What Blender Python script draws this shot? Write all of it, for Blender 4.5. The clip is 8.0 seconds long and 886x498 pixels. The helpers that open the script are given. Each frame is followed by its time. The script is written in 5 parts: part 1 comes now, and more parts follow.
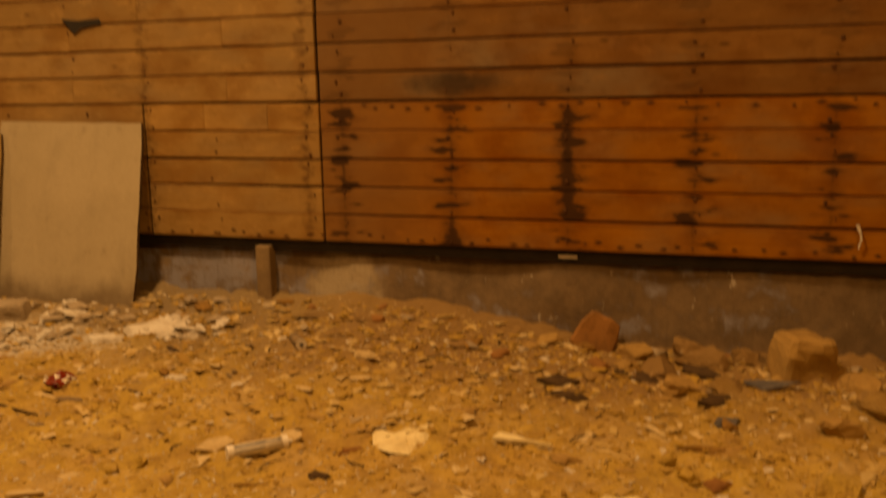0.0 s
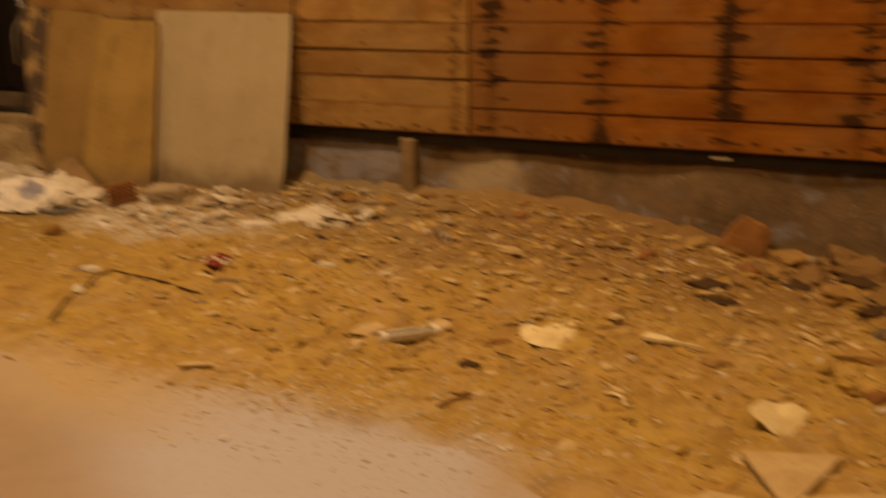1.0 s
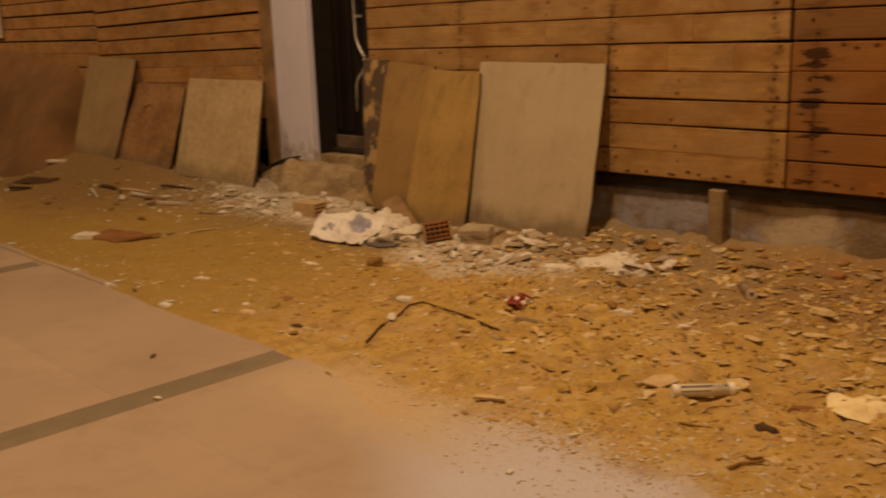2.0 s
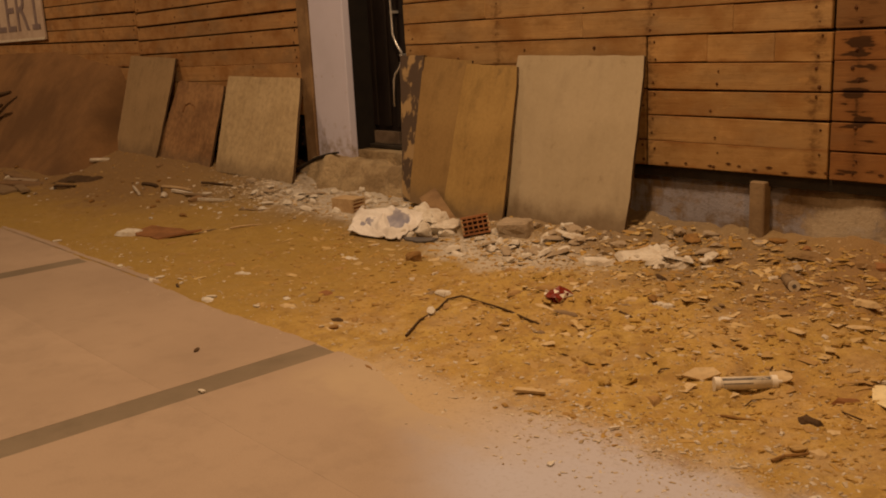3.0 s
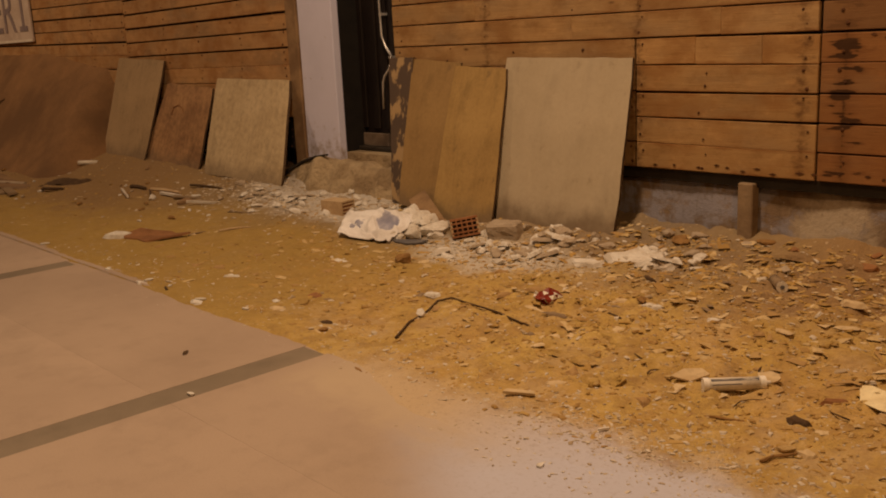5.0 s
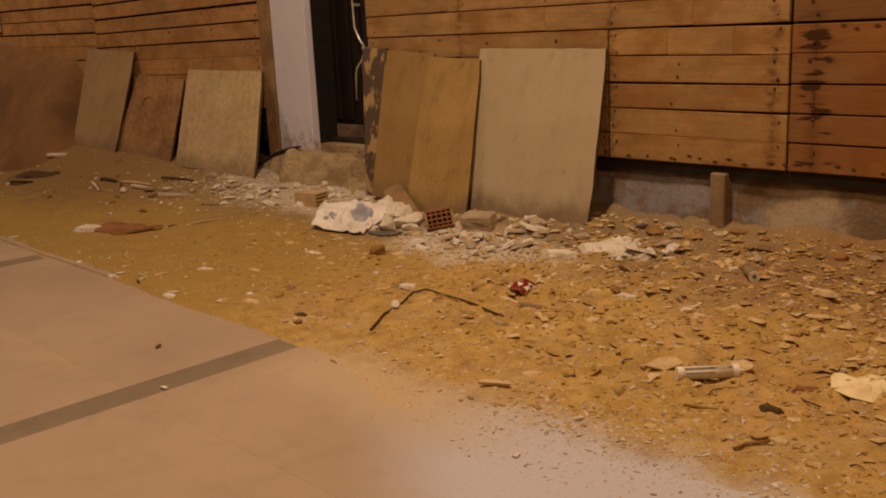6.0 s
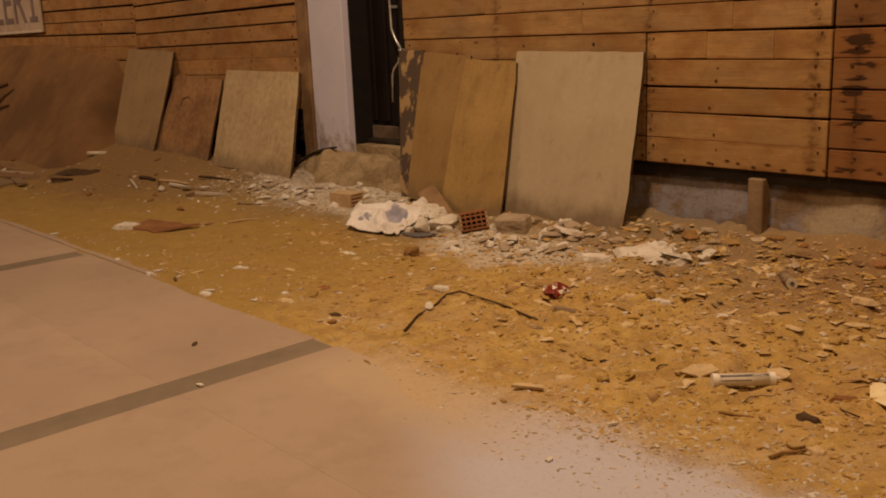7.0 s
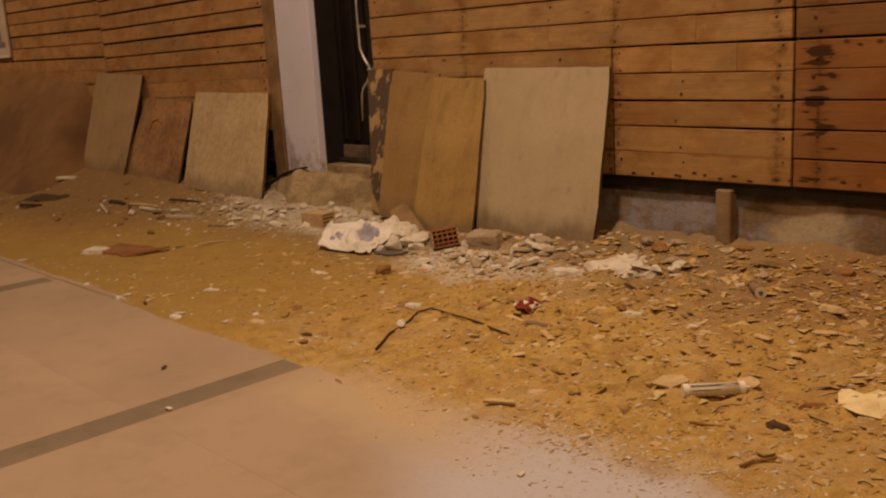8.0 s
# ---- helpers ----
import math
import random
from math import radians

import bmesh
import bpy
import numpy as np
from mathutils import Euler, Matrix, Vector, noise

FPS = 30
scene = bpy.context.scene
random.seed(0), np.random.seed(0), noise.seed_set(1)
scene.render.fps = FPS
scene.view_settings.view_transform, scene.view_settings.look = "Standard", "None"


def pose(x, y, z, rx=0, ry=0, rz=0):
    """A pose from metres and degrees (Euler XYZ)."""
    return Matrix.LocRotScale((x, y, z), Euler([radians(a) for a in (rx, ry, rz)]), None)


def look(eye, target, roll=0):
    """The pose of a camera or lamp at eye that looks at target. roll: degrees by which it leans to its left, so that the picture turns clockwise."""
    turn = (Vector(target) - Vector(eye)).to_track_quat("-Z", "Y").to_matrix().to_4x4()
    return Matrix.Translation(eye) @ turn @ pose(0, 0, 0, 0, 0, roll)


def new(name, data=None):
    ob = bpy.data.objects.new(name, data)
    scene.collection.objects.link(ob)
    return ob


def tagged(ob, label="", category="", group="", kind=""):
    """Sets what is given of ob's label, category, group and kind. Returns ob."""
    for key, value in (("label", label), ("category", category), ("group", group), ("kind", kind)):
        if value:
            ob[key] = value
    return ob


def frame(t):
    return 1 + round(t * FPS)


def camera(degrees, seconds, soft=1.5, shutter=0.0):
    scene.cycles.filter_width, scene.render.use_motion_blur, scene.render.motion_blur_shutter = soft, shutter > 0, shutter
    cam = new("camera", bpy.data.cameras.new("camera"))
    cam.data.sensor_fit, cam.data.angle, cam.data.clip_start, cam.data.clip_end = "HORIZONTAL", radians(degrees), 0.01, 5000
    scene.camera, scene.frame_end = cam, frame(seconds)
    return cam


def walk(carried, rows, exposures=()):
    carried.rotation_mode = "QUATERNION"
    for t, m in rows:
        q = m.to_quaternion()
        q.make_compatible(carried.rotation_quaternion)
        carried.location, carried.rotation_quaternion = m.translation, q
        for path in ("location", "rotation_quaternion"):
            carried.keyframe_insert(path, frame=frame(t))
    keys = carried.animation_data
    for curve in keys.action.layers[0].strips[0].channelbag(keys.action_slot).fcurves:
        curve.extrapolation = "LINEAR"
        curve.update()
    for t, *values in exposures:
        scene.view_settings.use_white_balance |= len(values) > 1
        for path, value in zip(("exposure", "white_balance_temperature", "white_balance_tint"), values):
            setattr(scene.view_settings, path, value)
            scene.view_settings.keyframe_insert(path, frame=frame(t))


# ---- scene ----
cam = camera(51.0, 8.0, soft=1.9, shutter=0.65)
PATH = [
    (0, (2.134, -4.327, 1.328), (1.495, -2.465, 0.979), -1.1),
    (0.1, (2.12, -4.319, 1.325), (1.49, -2.462, 0.934), -1.2),
    (0.3, (2.09, -4.332, 1.316), (1.453, -2.498, 0.837), -0.6),
    (0.5, (2.059, -4.346, 1.307), (1.399, -2.538, 0.764), -0.3),
    (0.8, (2.031, -4.364, 1.309), (1.284, -2.605, 0.720), 0.3),
    (1, (2.012, -4.376, 1.311), (1.156, -2.655, 0.756), -0.8),
    (1.25, (2.028, -4.385, 1.311), (0.955, -2.762, 0.852), -1.0),
    (1.5, (2.044, -4.394, 1.31), (0.819, -2.884, 0.841), -1.3),
    (1.7, (2.055, -4.397, 1.315), (0.738, -2.963, 0.856), -1.4),
    (2, (2.071, -4.401, 1.323), (0.674, -3.041, 0.879), -1.9),
    (2.2, (2.075, -4.406, 1.323), (0.645, -3.083, 0.875), -2.3),
    (3.5, (2.074, -4.421, 1.316), (0.623, -3.121, 0.866), -2.8),
    (4, (2.076, -4.422, 1.318), (0.633, -3.11, 0.872), -2.7),
    (5.5, (2.075, -4.417, 1.315), (0.648, -3.089, 0.866), -2.9),
    (6, (2.07, -4.417, 1.313), (0.675, -3.061, 0.847), -2.7),
    (6.5, (2.065, -4.425, 1.32), (0.646, -3.093, 0.861), -2.3),
    (7, (2.067, -4.426, 1.318), (0.623, -3.12, 0.858), -2.4),
    (7.5, (2.074, -4.417, 1.314), (0.639, -3.102, 0.853), -2.4),
    (8, (2.087, -4.402, 1.307), (0.672, -3.053, 0.884), -3.3),
]
EXPOSURES = [(0, -0.21, 13000, 15), (0.5, -0.21, 10700, 13), (1.0, -0.27, 9000, 12), (2.0, -0.28, 7750, 13), (3.5, -0.25, 6900, 15), (6.0, -0.22, 6600, 15), (8.0, -0.22, 6650, 16)]
walk(cam, [(t, look(e, a, r)) for t, e, a, r in PATH], EXPOSURES)

# ---- light: a night street, lit by unseen street lamps high on poles, plus fill ----
world = bpy.data.worlds.new("night")
scene.world = world
world.use_nodes = True
world.node_tree.nodes["Background"].inputs["Color"].default_value = (0.9, 0.62, 0.42, 1)
world.node_tree.nodes["Background"].inputs["Strength"].default_value = 0.03


def lamp(name, eye, target, energy, size, color):
    data = bpy.data.lights.new(name, "AREA")
    data.shape, data.size, data.energy, data.color = "DISK", size, energy, color
    ob = new(name, data)
    ob.matrix_world = look(eye, target)
    return ob


lamp("street_light_near", (-0.7, -2.75, 6.8), (-0.5, -1.9, 0.0), 420, 0.6, (1.0, 0.70, 0.43))
lamp("street_light_east", (5.2, -5.4, 6.3), (2.0, -0.3, 0.5), 178, 0.6, (1.0, 0.56, 0.24))
# added lamp, no source seen: brightens the heap and far hoarding
lamp("fill_light_west", (-12.0, -6.0, 6.5), (-8.0, -0.5, 0.5), 300, 0.6, (1.0, 0.66, 0.38))

# ---- materials ----


class Nodes:
    def __init__(self, name, rough=0.85, metal=0.0):
        self.m = bpy.data.materials.new(name)
        self.m.use_nodes = True
        self.t = self.m.node_tree
        self.b = self.t.nodes["Principled BSDF"]
        self.b.inputs["Roughness"].default_value = rough
        self.b.inputs["Metallic"].default_value = metal
        self.b.inputs["Specular IOR Level"].default_value = 0.3

    def add(self, kind, **kw):
        n = self.t.nodes.new(kind)
        for k, v in kw.items():
            setattr(n, k, v)
        return n

    def link(self, a, b):
        self.t.links.new(a, b)

    def pos(self):
        return self.add("ShaderNodeNewGeometry").outputs["Position"]

    def obj(self):
        return self.add("ShaderNodeTexCoord").outputs["Object"]

    def scaled(self, vec, scale, shift=None):
        n = self.add("ShaderNodeMapping")
        self.link(vec, n.inputs["Vector"])
        n.inputs["Scale"].default_value = scale
        if shift is not None:
            self.link(shift, n.inputs["Location"])
        return n.outputs["Vector"]

    def noise(self, vec, scale, detail=5.0, rough=0.6):
        n = self.add("ShaderNodeTexNoise")
        self.link(vec, n.inputs["Vector"])
        n.inputs["Scale"].default_value, n.inputs["Detail"].default_value, n.inputs["Roughness"].default_value = scale, detail, rough
        return n.outputs["Fac"]

    def ramp(self, fac, lo, hi, a=0.0, b=1.0):
        n = self.add("ShaderNodeMapRange")
        n.interpolation_type = "SMOOTHSTEP"
        self.link(fac, n.inputs["Value"])
        for k, v in zip(("From Min", "From Max", "To Min", "To Max"), (lo, hi, a, b)):
            n.inputs[k].default_value = v
        return n.outputs["Result"]

    def math(self, op, a, b=None):
        n = self.add("ShaderNodeMath")
        n.operation = op
        for k, v in enumerate((a, b)):
            if v is None:
                continue
            if isinstance(v, (int, float)):
                n.inputs[k].default_value = v
            else:
                self.link(v, n.inputs[k])
        return n.outputs[0]

    def mix(self, fac, a, b):
        n = self.add("ShaderNodeMix")
        n.data_type = "RGBA"
        for sock, v in ((n.inputs[0], fac), (n.inputs[6], a), (n.inputs[7], b)):
            if isinstance(v, tuple):
                sock.default_value = (*v, 1)
            elif isinstance(v, (int, float)):
                sock.default_value = v
            else:
                self.link(v, sock)
        return n.outputs[2]

    def axes(self, vec):
        n = self.add("ShaderNodeSeparateXYZ")
        self.link(vec, n.inputs[0])
        return n.outputs

    def done(self, color, height=None, strength=0.4, distance=0.01):
        if isinstance(color, tuple):
            self.b.inputs["Base Color"].default_value = (*color, 1)
        else:
            self.link(color, self.b.inputs["Base Color"])
        if height is not None:
            n = self.add("ShaderNodeBump")
            n.inputs["Strength"].default_value, n.inputs["Distance"].default_value = strength, distance
            self.link(height, n.inputs["Height"])
            self.link(n.outputs["Normal"], self.b.inputs["Normal"])
        return self.m


def mottled(name, a, b, scale=6.0, rough=0.85, bump=0.3, metal=0.0, fine=60.0, dist=0.006):
    """Two colours in soft patches, with a fine grain over them."""
    n = Nodes(name, rough, metal)
    p = n.obj()
    big, small = n.noise(p, scale), n.noise(p, fine, 4)
    c = n.mix(n.ramp(big, 0.35, 0.65), a, b)
    c = n.mix(n.ramp(small, 0.45, 0.75, 0.0, 0.35), c, tuple(v * 0.5 for v in a))
    return n.done(c, n.math("ADD", big, small), bump, dist)


def wood(name, pale, dark, stains=False, grey=0.0, studs=()):
    """Sawn softwood: grain along x, a tone of its own for each plank, knots, weathering; optional black rust marks round the studs."""
    n = Nodes(name, 0.92)
    n.b.inputs["Specular IOR Level"].default_value = 0.12
    p = n.pos()
    rnd = n.add("ShaderNodeObjectInfo").outputs["Random"]
    shift = n.add("ShaderNodeCombineXYZ")
    n.link(n.math("MULTIPLY", rnd, 37.0), shift.inputs[0])
    n.link(n.math("MULTIPLY", rnd, 11.0), shift.inputs[2])
    q = n.scaled(p, (1, 1, 1), shift.outputs[0])
    grain = n.noise(n.scaled(q, (1.2, 16, 22)), 2.0, 6, 0.6)
    fine = n.noise(n.scaled(q, (4, 60, 120)), 2.0, 4, 0.6)
    patch = n.noise(n.scaled(q, (1.0, 1, 2.5)), 1.7, 4, 0.55)
    c = n.mix(n.ramp(grain, 0.3, 0.7, 0.15, 0.65), pale, dark)
    c = n.mix(n.ramp(fine, 0.5, 0.75, 0, 0.13), c, tuple(v * 0.45 for v in dark))
    c = n.mix(n.math("MULTIPLY", rnd, 0.55), c, tuple(v * 0.62 for v in dark))
    second = n.math("FRACT", n.math("MULTIPLY", rnd, 7.31))
    c = n.mix(n.math("MULTIPLY", second, 0.2), c, tuple(min(v * f, 1) for v, f in zip(pale, (1.12, 1.2, 1.35))))
    c = n.mix(n.ramp(patch, 0.42, 0.72, 0, 0.5 + grey), c, (0.20, 0.145, 0.09))
    blotch = n.noise(n.scaled(q, (1.0, 1, 1.6)), 6.0, 6, 0.7)
    c = n.mix(n.ramp(blotch, 0.48, 0.72, 0, 0.42), c, tuple(v * f for v, f in zip(dark, (0.5, 0.42, 0.36))))
    cloud = n.noise(n.scaled(q, (1.0, 1, 1.2)), 2.6, 5, 0.6)
    c = n.mix(n.ramp(cloud, 0.45, 0.66, 0, 0.6), c, tuple(v * f for v, f in zip(dark, (0.72, 0.58, 0.46))))
    c = n.mix(n.ramp(blotch, 0.46, 0.30, 0, 0.3), c, tuple(min(v * 1.25, 1) for v in pale))
    knot = n.add("ShaderNodeTexVoronoi")
    n.link(n.scaled(q, (2.6, 1, 7.0)), knot.inputs["Vector"])
    knot.inputs["Scale"].default_value = 1.0
    c = n.mix(n.ramp(knot.outputs["Distance"], 0.03, 0.09, 0.75, 0.0), c, (0.07, 0.03, 0.012))
    # planks turn darker and redder along their long edges, broken up by noise
    g = n.axes(n.add("ShaderNodeTexCoord").outputs["Generated"])[2]
    rim = n.math("ADD", n.math("MULTIPLY", n.math("ABSOLUTE", n.math("SUBTRACT", g, 0.5)), 2.0), n.math("MULTIPLY", n.math("SUBTRACT", n.noise(n.scaled(q, (2.5, 1, 6)), 2.0, 5, 0.65), 0.5), 0.9))
    c = n.mix(n.ramp(rim, 0.72, 1.12, 0, 0.62), c, tuple(v * f for v, f in zip(dark, (0.62, 0.42, 0.34))))
    x, y, z = n.axes(p)
    # rust has bled into the wood round the nails of these studs
    for sx in studs:
        near = n.ramp(n.math("ADD", n.math("ABSOLUTE", n.math("SUBTRACT", x, sx)), n.math("MULTIPLY", n.math("SUBTRACT", n.noise(n.scaled(p, (5, 1, 9)), 3.0, 5, 0.7), 0.5), 0.30)), -0.05, 0.055, 0.7, 0.0)
        c = n.mix(near, c, (0.085, 0.038, 0.016))
    if stains:
        # the end next to the paler panel is mixed towards grey-brown
        c = n.mix(n.ramp(n.math("ADD", x, n.math("MULTIPLY", patch, 0.8)), 0.5, 1.3, 0.6, 0.0), c, (0.20, 0.11, 0.05))
        # studs stand 0.575 m apart behind the panel: rust and tar have bled out round their nails
        away = n.math("ABSOLUTE", n.math("SUBTRACT", n.math("FRACT", n.math("MULTIPLY", n.math("SUBTRACT", x, -0.155), 1 / 0.575)), 0.5))
        blot = n.noise(n.scaled(p, (2.2, 1, 11.0)), 1.9, 3, 0.5)
        reach = n.ramp(blot, 0.46, 0.64, -0.05, 0.17)
        # the third stud has bled in one long streak, the second at its foot
        third = n.math("MULTIPLY", n.ramp(n.math("ABSOLUTE", n.math("SUBTRACT", x, 1.28)), 0.10, 0.2, 1.0, 0.0), n.ramp(n.math("ABSOLUTE", n.math("SUBTRACT", z, 0.95)), 0.22, 0.32, 0.055, -0.05))
        second = n.math("MULTIPLY", n.ramp(n.math("ABSOLUTE", n.math("SUBTRACT", x, 0.71)), 0.10, 0.2, 1.0, 0.0), n.ramp(z, 0.80, 0.52, -0.07, 0.10))
        edge = n.math("MULTIPLY", n.math("SUBTRACT", n.noise(n.scaled(p, (1, 1, 2.2)), 17, 5, 0.7), 0.5), 0.19)
        reach = n.math("ADD", n.math("MAXIMUM", reach, n.math("MAXIMUM", third, second)), edge)
        mark = n.ramp(n.math("SUBTRACT", away, reach), -0.04, 0.015, 1.0, 0.0)
        low = n.ramp(z, 1.20, 1.27, 1.0, 0.3)
        halo = n.ramp(n.math("SUBTRACT", away, reach), 0.0, 0.12, 0.35, 0.0)
        c = n.mix(n.math("MULTIPLY", halo, low), c, (0.10, 0.035, 0.012))
        c = n.mix(n.math("MULTIPLY", n.math("MULTIPLY", mark, low), 0.85), c, (0.03, 0.015, 0.008))
        # one wide sooty patch on the plank above
        dx = n.math("MULTIPLY", n.math("SUBTRACT", x, 0.72), 3.2)
        dz = n.math("MULTIPLY", n.math("SUBTRACT", z, 1.33), 15.0)
        r = n.math("ADD", n.math("ADD", n.math("MULTIPLY", dx, dx), n.math("MULTIPLY", dz, dz)), n.math("MULTIPLY", n.noise(p, 14, 5), 1.2))
        c = n.mix(n.ramp(r, 0.5, 1.7, 0.75, 0.0), c, (0.03, 0.022, 0.016))
    return n.done(c, n.math("ADD", n.math("ADD", grain, fine), blotch), 0.35, 0.006)


def sheet(name, pale, dark, grain=(1, 1, 1), edge=0.5, streak=1.0, fleck=0.14):
    """Used sheet material: faint grain, cement haze, splashes and a dirty foot."""
    n = Nodes(name, 0.8)
    p = n.obj()
    big = n.noise(p, 2.2, 5)
    fib = n.noise(n.scaled(p, grain), 14, 6, 0.7)
    c = n.mix(n.ramp(big, 0.3, 0.7), pale, dark)
    c = n.mix(n.ramp(fib, 0.45, 0.8, 0, 0.25 * streak), c, tuple(v * 0.55 for v in dark))
    spots = n.noise(p, 9, 6, 0.7)
    c = n.mix(n.ramp(spots, 0.58, 0.70, 0, 0.2 + 0.4 * streak), c, (0.11, 0.075, 0.042))
    cloud = n.noise(n.scaled(p, (1.4, 1, 0.7)), 3.5, 6, 0.65)
    c = n.mix(n.ramp(cloud, 0.48, 0.70, 0, 0.2 + 0.4 * streak), c, tuple(v * 0.55 for v in dark))
    run = n.noise(n.scaled(p, (9, 1, 0.8)), 2.5, 4, 0.6)
    c = n.mix(n.ramp(run, 0.55, 0.75, 0, 0.18 * streak), c, tuple(v * 0.6 for v in dark))
    c = n.mix(n.ramp(cloud, 0.44, 0.28, 0, 0.3), c, tuple(min(v * 1.25, 1) for v in pale))
    speck = n.noise(p, 20 if fleck > 0.3 else 42, 4, 0.7)
    c = n.mix(n.ramp(speck, 0.5, 0.68, 0, fleck), c, tuple(min(v * 1.35, 1) for v in pale))
    c = n.mix(n.ramp(speck, 0.5, 0.34, 0, fleck), c, tuple(v * 0.5 for v in dark))
    x, y, z = n.axes(p)
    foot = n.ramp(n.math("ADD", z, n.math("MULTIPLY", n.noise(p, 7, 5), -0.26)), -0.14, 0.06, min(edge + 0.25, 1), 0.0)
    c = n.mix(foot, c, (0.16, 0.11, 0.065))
    return n.done(c, n.math("ADD", fib, big), 0.15, 0.003)


def dirt_material():
    n = Nodes("dirt", 0.95)
    p = n.pos()
    x, y, z = n.axes(p)
    big, mid, fine = n.noise(p, 0.9, 4), n.noise(p, 5, 6, 0.65), n.noise(p, 55, 5, 0.7)
    c = n.mix(n.ramp(mid, 0.3, 0.7), (0.57, 0.387, 0.117), (0.445, 0.285, 0.08))
    c = n.mix(n.ramp(n.noise(p, 1.7, 5, 0.6), 0.42, 0.66, 0, 0.5), c, (0.55, 0.33, 0.11))
    # clods and trodden hollows: olive and dark brown mottling
    clods = n.noise(p, 13, 6, 0.75)
    c = n.mix(n.ramp(clods, 0.50, 0.66, 0, 0.55), c, (0.28, 0.17, 0.066))
    lumps = n.noise(p, 7.5, 5, 0.6)
    c = n.mix(n.ramp(lumps, 0.50, 0.64, 0, 0.5), c, (0.30, 0.178, 0.07))
    c = n.mix(n.ramp(clods, 0.46, 0.34, 0, 0.5), c, (0.64, 0.46, 0.22))
    c = n.mix(n.ramp(n.noise(p, 3.4, 6, 0.65), 0.48, 0.66, 0, 0.5), c, (0.50, 0.365, 0.20))
    c = n.mix(n.ramp(n.noise(p, 4.6, 6, 0.7), 0.52, 0.66, 0, 0.4), c, (0.36, 0.205, 0.085))
    # the earth turns darker and redder towards the eastern plinth
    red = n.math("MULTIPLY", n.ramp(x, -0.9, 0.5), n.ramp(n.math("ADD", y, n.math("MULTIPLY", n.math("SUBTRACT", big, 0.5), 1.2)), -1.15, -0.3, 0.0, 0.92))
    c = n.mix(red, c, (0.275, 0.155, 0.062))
    # olive, finer sand towards the west
    c = n.mix(n.ramp(n.math("ADD", x, n.math("MULTIPLY", big, 1.2)), -0.2, -2.0, 0.0, 0.75), c, (0.33, 0.213, 0.054))
    # grey builders' dust towards the wall, more of it west of the leaning sheets
    wallward = n.math("MULTIPLY", n.ramp(x, -6.2, -4.4, 0.35, 1.0), n.ramp(n.math("ADD", y, n.math("MULTIPLY", n.math("SUBTRACT", big, 0.5), 1.6)), -1.15, -0.35))
    west = n.ramp(x, 0.5, -0.8, 0.2, 1.0)
    c = n.mix(n.math("MULTIPLY", n.math("MULTIPLY", wallward, west), 0.85), c, (0.225, 0.168, 0.11))
    far = n.math("MULTIPLY", n.ramp(x, -4.4, -6.2, 0.0, 0.8), n.ramp(n.math("ADD", y, n.math("SUBTRACT", mid, 0.5)), -1.75, -1.15))
    c = n.mix(far, c, (0.25, 0.155, 0.075))
    # white plaster dust where it was tipped: by the doorway and before the big sheet
    for cx, cy, kx, ky in ((-3.5, -0.36, 0.85, 2.8), (-1.56, -0.71, 1.5, 3.8),):
        dx = n.math("MULTIPLY", n.math("SUBTRACT", x, cx), kx)
        dy = n.math("MULTIPLY", n.math("SUBTRACT", y, cy), ky)
        d = n.math("ADD", n.math("ADD", n.math("MULTIPLY", dx, dx), n.math("MULTIPLY", dy, dy)), n.math("MULTIPLY", n.math("SUBTRACT", mid, 0.5), 2.4))
        c = n.mix(n.ramp(d, 0.1, 1.3, 0.85, 0.0), c, (0.57, 0.53, 0.47))
    c = n.mix(n.ramp(fine, 0.50, 0.72, 0, 0.3), c, (0.24, 0.135, 0.042))
    c = n.mix(n.ramp(n.noise(p, 38, 3, 0.5), 0.66, 0.72, 0, 0.6), c, (0.55, 0.42, 0.26))
    # tan dust along the pavement beside the slabs; pale lilac-grey colour further east
    edge = n.math("ADD", y, n.math("MULTIPLY", n.math("SUBTRACT", mid, 0.5), 0.5))
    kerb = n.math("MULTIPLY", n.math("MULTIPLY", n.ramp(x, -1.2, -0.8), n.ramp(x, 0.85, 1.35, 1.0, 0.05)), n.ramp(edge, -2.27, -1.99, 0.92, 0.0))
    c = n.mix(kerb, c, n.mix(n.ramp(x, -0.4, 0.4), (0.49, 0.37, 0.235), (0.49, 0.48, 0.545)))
    c = n.mix(n.math("MULTIPLY", kerb, n.ramp(n.noise(p, 55, 4, 0.7), 0.5, 0.7, 0, 0.3)), c, (0.26, 0.18, 0.11))
    relief = n.math("ADD", n.math("ADD", mid, fine), n.math("ADD", clods, n.noise(p, 22, 6, 0.7)))
    relief = n.math("MULTIPLY", relief, n.math("SUBTRACT", 1.0, n.math("MULTIPLY", kerb, 0.8)))
    return n.done(c, relief, 0.65, 0.02)


